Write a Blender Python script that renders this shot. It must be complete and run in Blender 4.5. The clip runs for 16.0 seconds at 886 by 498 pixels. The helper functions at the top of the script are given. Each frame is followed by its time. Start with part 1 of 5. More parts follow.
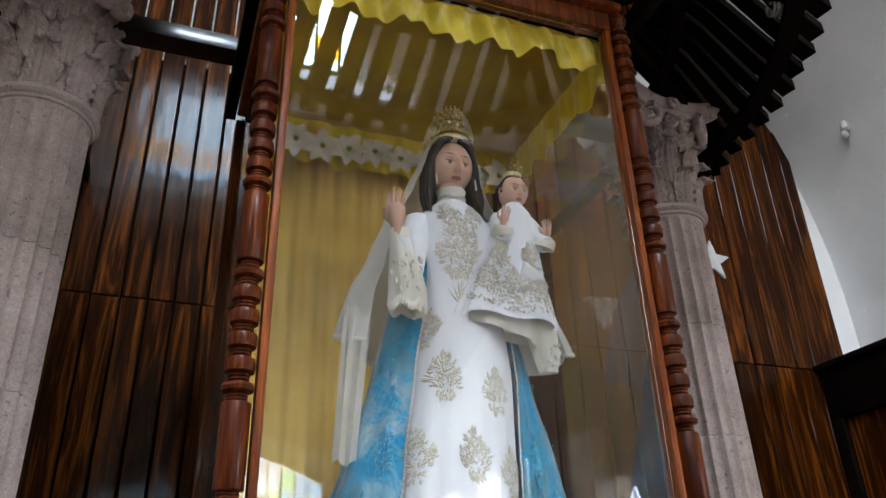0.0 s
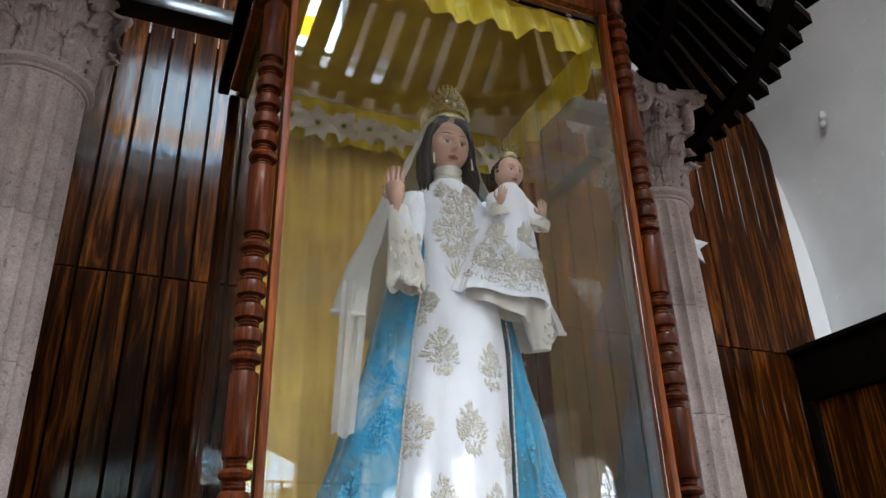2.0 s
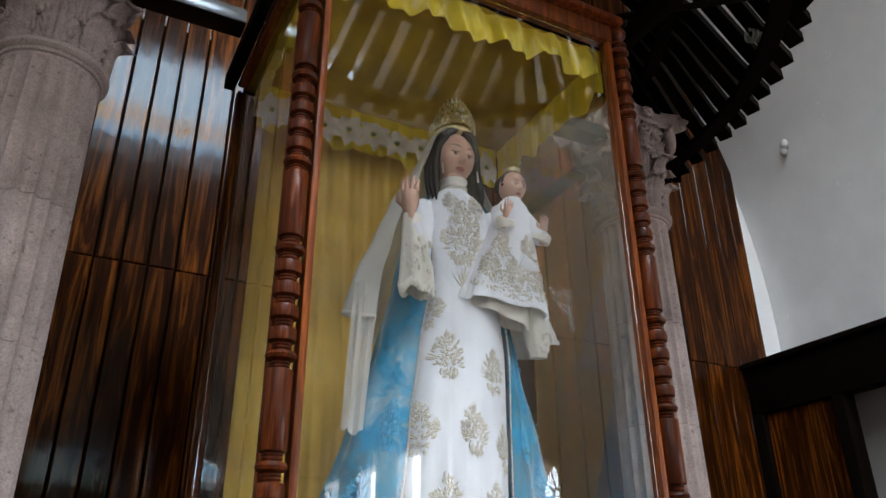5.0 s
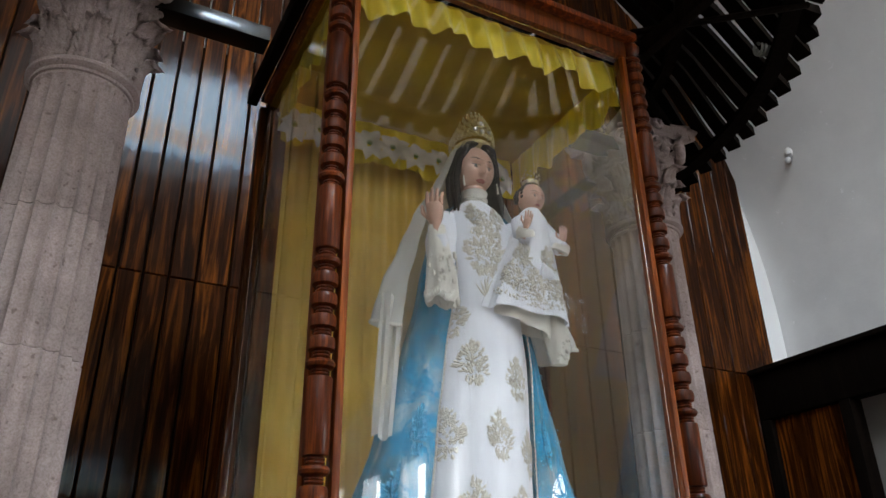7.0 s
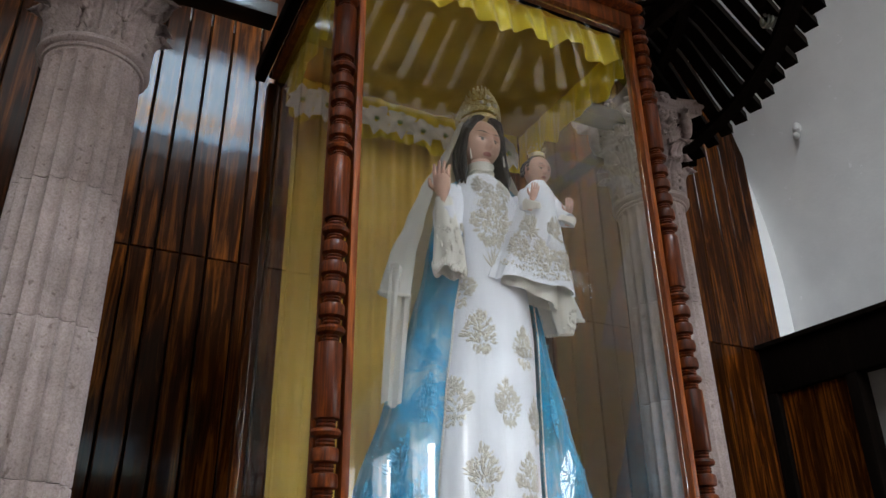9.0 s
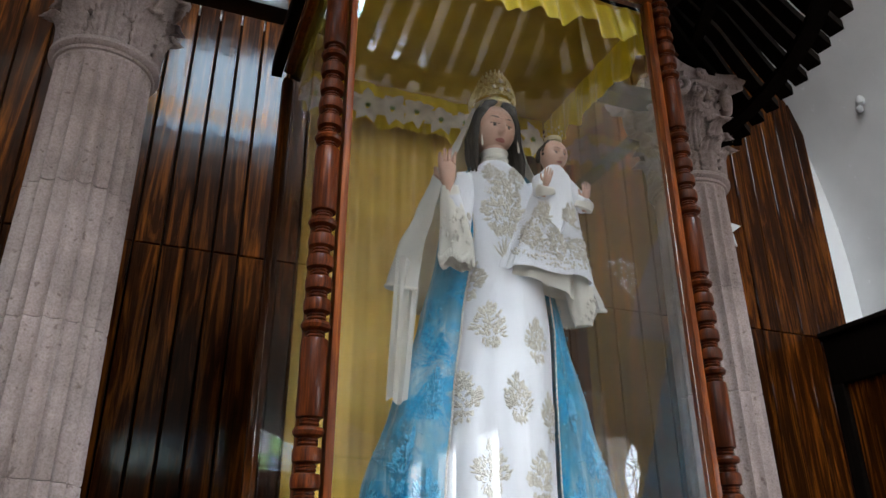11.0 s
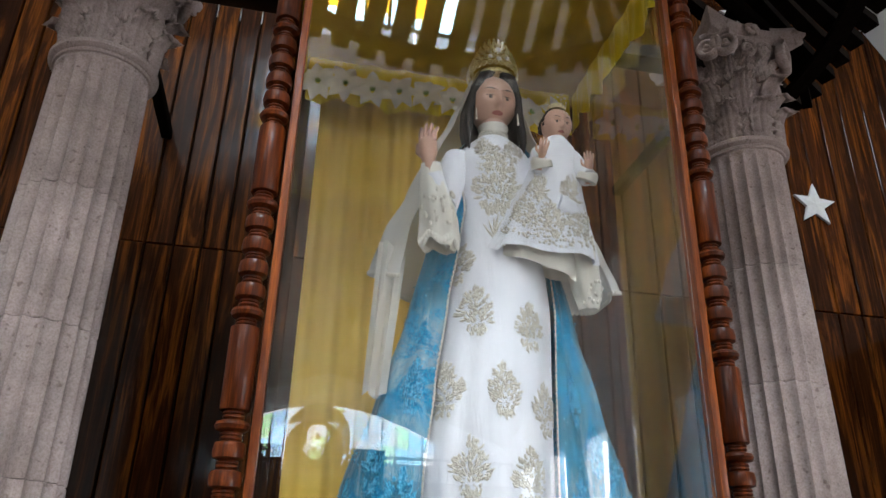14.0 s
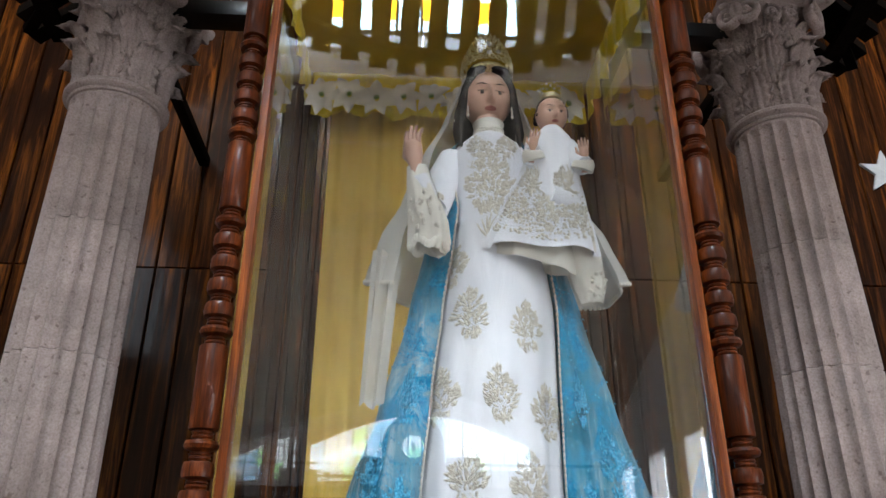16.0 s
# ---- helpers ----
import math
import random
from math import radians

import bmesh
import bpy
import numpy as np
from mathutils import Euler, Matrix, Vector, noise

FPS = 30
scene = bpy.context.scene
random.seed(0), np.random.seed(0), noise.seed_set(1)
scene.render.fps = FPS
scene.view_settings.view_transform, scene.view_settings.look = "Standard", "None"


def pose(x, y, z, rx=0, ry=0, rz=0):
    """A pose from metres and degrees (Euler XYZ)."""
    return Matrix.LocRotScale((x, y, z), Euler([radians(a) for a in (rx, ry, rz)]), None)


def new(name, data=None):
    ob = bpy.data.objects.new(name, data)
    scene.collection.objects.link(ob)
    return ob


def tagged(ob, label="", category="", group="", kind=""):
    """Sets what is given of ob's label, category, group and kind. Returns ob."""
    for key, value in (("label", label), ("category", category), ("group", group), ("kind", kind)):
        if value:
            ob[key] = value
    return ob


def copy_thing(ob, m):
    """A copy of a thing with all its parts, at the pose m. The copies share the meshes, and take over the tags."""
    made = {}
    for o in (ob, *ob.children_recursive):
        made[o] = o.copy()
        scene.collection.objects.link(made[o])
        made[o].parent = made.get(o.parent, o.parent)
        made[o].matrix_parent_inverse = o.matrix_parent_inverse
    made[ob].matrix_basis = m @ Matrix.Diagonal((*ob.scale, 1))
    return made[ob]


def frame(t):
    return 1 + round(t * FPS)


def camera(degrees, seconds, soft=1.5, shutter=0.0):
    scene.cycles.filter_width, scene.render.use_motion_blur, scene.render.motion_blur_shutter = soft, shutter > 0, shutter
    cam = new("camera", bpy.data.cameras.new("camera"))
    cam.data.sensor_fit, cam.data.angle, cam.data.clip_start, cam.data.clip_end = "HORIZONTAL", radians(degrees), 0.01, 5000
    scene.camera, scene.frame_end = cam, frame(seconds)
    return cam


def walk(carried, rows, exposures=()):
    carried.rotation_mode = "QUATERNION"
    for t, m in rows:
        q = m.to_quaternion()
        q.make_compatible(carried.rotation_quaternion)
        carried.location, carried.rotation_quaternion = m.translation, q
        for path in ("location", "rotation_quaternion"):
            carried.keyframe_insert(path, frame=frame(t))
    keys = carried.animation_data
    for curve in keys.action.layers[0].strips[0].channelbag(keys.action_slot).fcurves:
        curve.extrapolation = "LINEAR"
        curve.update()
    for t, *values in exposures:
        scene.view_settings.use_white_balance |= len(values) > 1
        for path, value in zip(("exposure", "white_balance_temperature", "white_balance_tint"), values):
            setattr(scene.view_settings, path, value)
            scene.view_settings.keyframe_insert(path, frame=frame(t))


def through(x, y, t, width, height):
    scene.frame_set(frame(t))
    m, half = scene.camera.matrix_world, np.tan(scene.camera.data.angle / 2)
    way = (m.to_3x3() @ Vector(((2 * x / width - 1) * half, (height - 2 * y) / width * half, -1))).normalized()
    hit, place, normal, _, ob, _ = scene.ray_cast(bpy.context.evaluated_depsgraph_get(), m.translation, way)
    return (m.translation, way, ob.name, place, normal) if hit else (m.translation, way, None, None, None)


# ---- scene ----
cam = camera(60.5, 16.0)
METRES, EYE, TILT, LEAN, TURN = 1.5, 1.5, 0.0, 0.0, -21.2
ROWS = [
    (0.0, 0.0, 0.0, 0.0, 0.81, 26.9, 1.59),
    (0.5, -0.0034, 0.0011, -0.0053, 0.51, 26.62, 1.57),
    (1.0, -0.0142, -0.0018, -0.0091, 0.01, 26.22, 1.57),
    (1.5, -0.0285, -0.0068, -0.0143, -0.6, 25.92, 1.58),
    (2.0, -0.0509, -0.0138, -0.0176, -1.43, 25.56, 1.57),
    (2.5, -0.0737, -0.0226, -0.0187, -2.19, 25.27, 1.5),
    (3.0, -0.0997, -0.0379, -0.0184, -3.04, 24.97, 1.32),
    (5.5, -0.2046, -0.0877, -0.0278, -6.67, 25.45, 0.42),
    (6.0, -0.2202, -0.0977, -0.0312, -6.65, 25.7, 0.54),
    (6.5, -0.2339, -0.1072, -0.0351, -6.51, 25.85, 0.67),
    (7.0, -0.2468, -0.1209, -0.0408, -6.3, 25.87, 0.75),
    (7.5, -0.2532, -0.1303, -0.0483, -6.12, 25.73, 0.81),
    (8.0, -0.258, -0.1333, -0.0626, -6.04, 25.47, 0.93),
    (8.5, -0.2564, -0.1326, -0.0724, -5.92, 25.07, 0.96),
    (9.0, -0.2461, -0.1303, -0.0715, -5.58, 24.54, 0.81),
    (11.5, -0.0554, -0.0653, -0.0483, 1.83, 24.06, -0.38),
    (12.0, -0.0045, -0.0466, -0.0428, 3.67, 23.96, -0.94),
    (12.5, 0.032, -0.0246, -0.0418, 4.92, 23.89, -1.01),
    (13.0, 0.0642, 0.0004, -0.0416, 6.03, 23.9, -0.94),
    (13.5, 0.1073, 0.0266, -0.0441, 7.45, 24.11, -1.1),
    (14.0, 0.1665, 0.066, -0.0453, 9.31, 24.38, -1.33),
    (14.5, 0.2067, 0.0968, -0.0426, 10.63, 24.39, -1.04),
    (15.0, 0.2461, 0.1205, -0.0409, 12.09, 24.39, -0.38),
    (15.5, 0.2888, 0.1337, -0.0396, 13.84, 24.53, 0.04),
    (16.0, 0.3489, 0.1459, -0.0339, 17.53, 24.75, -0.1),
]
walk(cam, [(t, pose(0, 0, EYE, TILT, LEAN, TURN) @ pose(METRES * x, METRES * y, METRES * z, 90 + pitch, roll, yaw)) for t, x, y, z, yaw, pitch, roll in ROWS],
     exposures=[(0.0, -0.52), (5.5, -0.63), (9.0, -0.67), (12.5, -0.51), (16.0, -0.46)])

# ---- world and light ----
world = bpy.data.worlds.new("sky")
scene.world = world
world.use_nodes = True
wn = world.node_tree
sky = wn.nodes.new("ShaderNodeTexSky")
sky.sky_type, sky.sun_disc = "NISHITA", False
sky.sun_elevation, sky.sun_rotation = radians(48), radians(200)
wn.nodes["Background"].inputs[1].default_value = 0.12
wn.links.new(sky.outputs[0], wn.nodes["Background"].inputs[0])


# ---- materials ----


def material(name):
    m = bpy.data.materials.new(name)
    m.use_nodes = True
    return m, m.node_tree, m.node_tree.nodes["Principled BSDF"]


def ramp(nt, stops):
    r = nt.nodes.new("ShaderNodeValToRGB")
    e = r.color_ramp.elements
    while len(e) < len(stops):
        e.new(0.5)
    for el, (p, c) in zip(e, stops):
        el.position, el.color = p, (*c, 1)
    return r


def noise_node(nt, vec, scale, detail=4, rough=0.55, dist=0.0):
    n = nt.nodes.new("ShaderNodeTexNoise")
    n.inputs["Scale"].default_value, n.inputs["Detail"].default_value = scale, detail
    n.inputs["Roughness"].default_value, n.inputs["Distortion"].default_value = rough, dist
    if vec is not None:
        nt.links.new(vec, n.inputs["Vector"])
    return n


def stretched(nt, sx, sy, sz, random_shift=False, coord="Object"):
    tc = nt.nodes.new("ShaderNodeTexCoord")
    mp = nt.nodes.new("ShaderNodeMapping")
    mp.inputs["Scale"].default_value = (sx, sy, sz)
    nt.links.new(tc.outputs[coord], mp.inputs["Vector"])
    if random_shift:
        oi = nt.nodes.new("ShaderNodeObjectInfo")
        mul = nt.nodes.new("ShaderNodeMath")
        mul.operation = "MULTIPLY"
        mul.inputs[1].default_value = 37.0
        nt.links.new(oi.outputs["Random"], mul.inputs[0])
        nt.links.new(mul.outputs[0], mp.inputs["Location"])
    return mp.outputs[0]


def bump(nt, bsdf, height, strength=0.3, distance=0.004):
    b = nt.nodes.new("ShaderNodeBump")
    b.inputs["Strength"].default_value, b.inputs["Distance"].default_value = strength, distance
    nt.links.new(height, b.inputs["Height"])
    nt.links.new(b.outputs[0], bsdf.inputs["Normal"])
    return b


def mixed(nt, fac, a, b, mode="MIX"):
    m = nt.nodes.new("ShaderNodeMix")
    m.data_type, m.blend_type = "RGBA", mode
    for sock, v in ((m.inputs[0], fac), (m.inputs[6], a), (m.inputs[7], b)):
        if isinstance(v, (int, float)):
            sock.default_value = v
        elif isinstance(v, tuple):
            sock.default_value = (*v, 1)
        else:
            nt.links.new(v, sock)
    return m.outputs[2]


def varnished_wood(name, dark, mid, light, rough=0.25, coat=0.4, scale=1.0, random_shift=True, wobble=0.35, shine=0.25, coat_rough=0.07):
    m, nt, b = material(name)
    v = stretched(nt, 14 * scale, 14 * scale, 0.9 * scale, random_shift)
    big = noise_node(nt, v, 1.3, 5, 0.6, 1.2)
    v2 = stretched(nt, 90 * scale, 90 * scale, 2.2 * scale, random_shift)
    fine = noise_node(nt, v2, 2.0, 3, 0.6)
    r = ramp(nt, [(0.25, dark), (0.5, mid), (0.72, light)])
    nt.links.new(big.outputs[0], r.inputs[0])
    streak = ramp(nt, [(0.3, (0.55, 0.5, 0.45)), (0.62, (1.1, 1.08, 1.05))])
    nt.links.new(fine.outputs[0], streak.inputs[0])
    c = mixed(nt, 1.0, r.outputs[0], streak.outputs[0], "MULTIPLY")
    oi = nt.nodes.new("ShaderNodeObjectInfo")
    tint = ramp(nt, [(0.0, (0.62, 0.58, 0.55)), (0.5, (0.95, 0.95, 0.95)), (1.0, (1.3, 1.22, 1.05))])
    nt.links.new(oi.outputs["Random"], tint.inputs[0])
    c = mixed(nt, 1.0, c, tint.outputs[0], "MULTIPLY")
    nt.links.new(c, b.inputs["Base Color"])
    b.inputs["Roughness"].default_value = rough
    b.inputs["Coat Weight"].default_value, b.inputs["Coat Roughness"].default_value = coat, coat_rough
    b.inputs["Specular IOR Level"].default_value = shine
    soft = noise_node(nt, stretched(nt, 5, 5, 1.6, random_shift), 1.5, 2)
    add = nt.nodes.new("ShaderNodeMath")
    add.operation = "MULTIPLY_ADD"
    add.inputs[1].default_value = 0.12
    nt.links.new(fine.outputs[0], add.inputs[0])
    nt.links.new(soft.outputs[0], add.inputs[2])
    bp = bump(nt, b, add.outputs[0], wobble, 0.012)
    nt.links.new(bp.outputs[0], b.inputs["Coat Normal"])
    return m


PLANK = varnished_wood("varnished_plank", (0.005, 0.0014, 0.0004), (0.038, 0.0105, 0.0018), (0.235, 0.071, 0.0098), 0.55, 0.24, 1.0, True, 0.15, 0.03, 0.06)
TURNED = varnished_wood("turned_cedar", (0.022, 0.005, 0.002), (0.105, 0.021, 0.004), (0.27, 0.062, 0.010), 0.4, 0.16, 2.0, False, 0.08, 0.15, 0.12)
FRAME = varnished_wood("frame_cedar", (0.06, 0.014, 0.003), (0.18, 0.042, 0.006), (0.37, 0.10, 0.014), 0.4, 0.10, 2.0, False, 0.08)
DARK = varnished_wood("dark_stained_wood", (0.004, 0.0026, 0.002), (0.007, 0.005, 0.004), (0.012, 0.008, 0.006), 0.8, 0.0, 1.5, True, 0.1, 0.03)
BEAM = varnished_wood("black_gloss_paint", (0.006, 0.006, 0.007), (0.009, 0.009, 0.010), (0.014, 0.014, 0.016), 0.4, 1.0, 1.5, True, 0.06, 0.3, 0.16)


def stone(name, base, warm, rough=0.85):
    m, nt, b = material(name)
    v = stretched(nt, 1, 1, 1)
    big = noise_node(nt, v, 5.0, 6, 0.65)
    grain = noise_node(nt, v, 140.0, 3, 0.7)
    r = ramp(nt, [(0.3, base), (0.55, warm), (0.75, tuple(min(1, c * 1.18) for c in warm))])
    nt.links.new(big.outputs[0], r.inputs[0])
    sp = ramp(nt, [(0.32, (0.72, 0.70, 0.68)), (0.6, (1.05, 1.05, 1.05))])
    nt.links.new(grain.outputs[0], sp.inputs[0])
    pits = noise_node(nt, v, 38.0, 2, 0.5)
    pr = ramp(nt, [(0.28, (0.5, 0.46, 0.43)), (0.36, (1, 1, 1))])
    nt.links.new(pits.outputs[0], pr.inputs[0])
    c = mixed(nt, 1.0, r.outputs[0], sp.outputs[0], "MULTIPLY")
    c = mixed(nt, 0.8, c, pr.outputs[0], "MULTIPLY")
    nt.links.new(c, b.inputs["Base Color"])
    b.inputs["Roughness"].default_value = rough
    h = nt.nodes.new("ShaderNodeMath")
    h.operation = "MULTIPLY_ADD"
    h.inputs[1].default_value = 0.5
    nt.links.new(grain.outputs[0], h.inputs[0])
    nt.links.new(pits.outputs[0], h.inputs[2])
    bump(nt, b, h.outputs[0], 0.5, 0.004)
    return m


STONE = stone("pink_cantera_stone", (0.31, 0.243, 0.228), (0.45, 0.362, 0.342))


def plaster(name, base, blotch):
    m, nt, b = material(name)
    v = stretched(nt, 1, 1, 1)
    big = noise_node(nt, v, 1.2, 6, 0.6)
    r = ramp(nt, [(0.35, blotch), (0.62, base)])
    nt.links.new(big.outputs[0], r.inputs[0])
    peel = noise_node(nt, v, 7.0, 5, 0.7)
    pr = ramp(nt, [(0.66, (1, 1, 1)), (0.69, (1.16, 1.16, 1.18))])
    nt.links.new(peel.outputs[0], pr.inputs[0])
    c = mixed(nt, 1.0, r.outputs[0], pr.outputs[0], "MULTIPLY")
    nt.links.new(c, b.inputs["Base Color"])
    b.inputs["Roughness"].default_value = 0.9
    fine = noise_node(nt, v, 45.0, 3, 0.6)
    h = nt.nodes.new("ShaderNodeMath")
    h.operation = "MULTIPLY_ADD"
    h.inputs[1].default_value = 0.25
    nt.links.new(fine.outputs[0], h.inputs[0])
    nt.links.new(pr.outputs[0], h.inputs[2])
    bump(nt, b, h.outputs[0], 0.55, 0.010)
    return m


# White plaster darkened in its colour to keep the reflected church interior dim.
DIM = plaster("dimmed_plaster", (0.40, 0.36, 0.30), (0.33, 0.29, 0.24))
# Darker still: shade put into the nave arch's colour to weaken its reflection.
SHADE_PLASTER = plaster("shade_plaster", (0.17, 0.14, 0.11), (0.13, 0.105, 0.085))
PLASTER = plaster("white_plaster", (0.70, 0.70, 0.70), (0.60, 0.60, 0.605))
WHITEWASH = plaster("fresh_whitewash", (0.82, 0.82, 0.82), (0.78, 0.78, 0.78))


def cloth(name, colour, shade, rough=0.7, sheen=0.3, through=0.0, weave=600.0, alpha=1.0, shine=0.5):
    m, nt, b = material(name)
    v = stretched(nt, 1, 1, 1)
    big = noise_node(nt, v, 6.0, 4, 0.6)
    r = ramp(nt, [(0.3, shade), (0.65, colour)])
    nt.links.new(big.outputs[0], r.inputs[0])
    nt.links.new(r.outputs[0], b.inputs["Base Color"])
    b.inputs["Roughness"].default_value = rough
    b.inputs["Sheen Weight"].default_value = sheen
    b.inputs["Specular IOR Level"].default_value = shine
    b.inputs["Alpha"].default_value = alpha
    w = noise_node(nt, v, weave, 2, 0.5)
    crease = noise_node(nt, stretched(nt, 16, 16, 5), 1.0, 3, 0.55, 0.6)
    add = nt.nodes.new("ShaderNodeMath")
    add.operation = "MULTIPLY_ADD"
    add.inputs[1].default_value = 0.06
    nt.links.new(w.outputs[0], add.inputs[0])
    nt.links.new(crease.outputs[0], add.inputs[2])
    bump(nt, b, add.outputs[0], 0.35, 0.012)
    if through:
        tr = nt.nodes.new("ShaderNodeBsdfTranslucent")
        nt.links.new(r.outputs[0], tr.inputs[0])
        mx = nt.nodes.new("ShaderNodeMixShader")
        mx.inputs[0].default_value = through
        nt.links.new(b.outputs[0], mx.inputs[1])
        nt.links.new(tr.outputs[0], mx.inputs[2])
        nt.links.new(mx.outputs[0], nt.nodes["Material Output"].inputs[0])
    return m


GOWN = cloth("white_satin", (0.83, 0.835, 0.88), (0.76, 0.765, 0.82), 0.65, 0.2, 0.0, 600, 1.0, 0.25)
LACE = cloth("ivory_lace", (0.80, 0.77, 0.70), (0.66, 0.61, 0.53), 0.8, 0.2, 0.2, 220)
TULLE = cloth("white_tulle", (0.86, 0.84, 0.80), (0.78, 0.75, 0.70), 0.8, 0.2, 0.3, 700, 0.7)
YELLOW = cloth("yellow_satin", (0.86, 0.66, 0.02), (0.70, 0.49, 0.012), 0.38, 0.4, 0.25)
CURTAIN = cloth("yellow_curtain", (0.98, 0.66, 0.12), (0.91, 0.54, 0.08), 0.55, 0.4, 0.05)
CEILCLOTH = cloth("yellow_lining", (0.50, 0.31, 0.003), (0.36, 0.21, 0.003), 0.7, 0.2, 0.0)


def cape_cloth():
    """Turquoise tulle: pale sheer folds, teal shadows streaked into the colour, dense embroidered patches."""
    m, nt, b = material("turquoise_tulle")
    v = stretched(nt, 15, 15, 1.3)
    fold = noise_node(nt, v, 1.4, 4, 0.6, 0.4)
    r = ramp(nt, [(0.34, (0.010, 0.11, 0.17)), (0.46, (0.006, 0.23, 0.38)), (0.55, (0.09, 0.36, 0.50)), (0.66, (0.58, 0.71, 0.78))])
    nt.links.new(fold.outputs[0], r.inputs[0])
    v2 = stretched(nt, 1, 1, 1)
    patch = noise_node(nt, v2, 7.5, 7, 0.72, 0.9)
    pr = ramp(nt, [(0.46, (0, 0, 0)), (0.57, (1, 1, 1))])
    nt.links.new(patch.outputs[0], pr.inputs[0])
    thread = noise_node(nt, v2, 120.0, 3, 0.6)
    tr = ramp(nt, [(0.3, (0.002, 0.13, 0.27)), (0.6, (0.003, 0.29, 0.52)), (0.75, (0.05, 0.50, 0.72))])
    nt.links.new(thread.outputs[0], tr.inputs[0])
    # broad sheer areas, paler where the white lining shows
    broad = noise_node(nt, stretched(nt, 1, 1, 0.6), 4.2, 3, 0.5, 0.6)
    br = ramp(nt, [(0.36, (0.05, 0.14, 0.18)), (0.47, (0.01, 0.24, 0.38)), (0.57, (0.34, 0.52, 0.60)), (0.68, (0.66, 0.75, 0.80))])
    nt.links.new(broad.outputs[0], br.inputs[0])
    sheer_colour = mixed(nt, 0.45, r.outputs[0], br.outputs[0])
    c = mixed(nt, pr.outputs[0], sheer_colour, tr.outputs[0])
    nt.links.new(c, b.inputs["Base Color"])
    b.inputs["Roughness"].default_value, b.inputs["Sheen Weight"].default_value = 0.7, 0.3
    b.inputs["Specular IOR Level"].default_value = 0.2
    sheer = nt.nodes.new("ShaderNodeMapRange")
    sheer.inputs["To Min"].default_value, sheer.inputs["To Max"].default_value = 0.76, 1.0
    nt.links.new(pr.outputs[0], sheer.inputs["Value"])
    nt.links.new(sheer.outputs[0], b.inputs["Alpha"])
    bump(nt, b, thread.outputs[0], 0.4, 0.003)
    return m


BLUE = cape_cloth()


def sequins(name, colour, dark):
    m, nt, b = material(name)
    v = stretched(nt, 1, 1, 1)
    vo = nt.nodes.new("ShaderNodeTexVoronoi")
    vo.inputs["Scale"].default_value = 260
    nt.links.new(v, vo.inputs["Vector"])
    r = ramp(nt, [(0.25, dark), (0.75, colour)])
    nt.links.new(vo.outputs["Color"], r.inputs[0])
    nt.links.new(r.outputs[0], b.inputs["Base Color"])
    b.inputs["Metallic"].default_value, b.inputs["Roughness"].default_value = 0.12, 0.3
    bump(nt, b, vo.outputs["Distance"], 0.7, 0.003)
    return m


SEQUIN = sequins("gold_sequins", (0.76, 0.72, 0.64), (0.52, 0.47, 0.40))
SEQUIN_BLUE = sequins("turquoise_sequins", (0.12, 0.56, 0.80), (0.004, 0.20, 0.40))


def plain(name, colour, rough=0.5, metal=0.0, vary=0.12, scale=30.0, bumpy=0.1):
    m, nt, b = material(name)
    v = stretched(nt, 1, 1, 1)
    n = noise_node(nt, v, scale, 4, 0.6)
    r = ramp(nt, [(0.3, tuple(c * (1 - vary) for c in colour)), (0.7, tuple(min(1, c * (1 + vary)) for c in colour))])
    nt.links.new(n.outputs[0], r.inputs[0])
    nt.links.new(r.outputs[0], b.inputs["Base Color"])
    b.inputs["Roughness"].default_value, b.inputs["Metallic"].default_value = rough, metal
    bump(nt, b, n.outputs[0], bumpy, 0.002)
    return m


GOLD = plain("filigree_gold", (0.88, 0.74, 0.45), 0.36, 1.0, 0.25, 90, 0.3)
SKIN = plain("painted_flesh", (0.56, 0.335, 0.25), 0.42, 0, 0.06, 14, 0.02)
LIPS = plain("painted_rose", (0.30, 0.09, 0.075), 0.4, 0, 0.08)
EYES = plain("painted_brown", (0.030, 0.014, 0.010), 0.4, 0, 0.1)
HAIR = plain("dark_hair", (0.010, 0.007, 0.006), 0.7, 0, 0.3, 120, 0.5)
STARWHITE = plain("star_white_paint", (0.52, 0.52, 0.52), 0.6, 0, 0.06, 60, 0.2)
IRON = plain("black_iron", (0.012, 0.012, 0.014), 0.38, 0.2, 0.2, 50, 0.2)
BULB = plain("bulb_glass", (0.36, 0.37, 0.33), 0.25, 0, 0.05)
PETAL = cloth("silk_petal", (0.80, 0.76, 0.68), (0.66, 0.60, 0.50), 0.7, 0.2, 0.2)
GREEN = plain("green_stamen", (0.20, 0.30, 0.07), 0.6)
TILE = plain("floor_tile", (0.13, 0.085, 0.06), 0.45, 0, 0.15, 3.0, 0.05)
LEAD = plain("window_lead", (0.03, 0.03, 0.035), 0.6)
GREYBLUE = plain("greyblue_paint", (0.30, 0.32, 0.34), 0.7, 0, 0.1, 4.0)


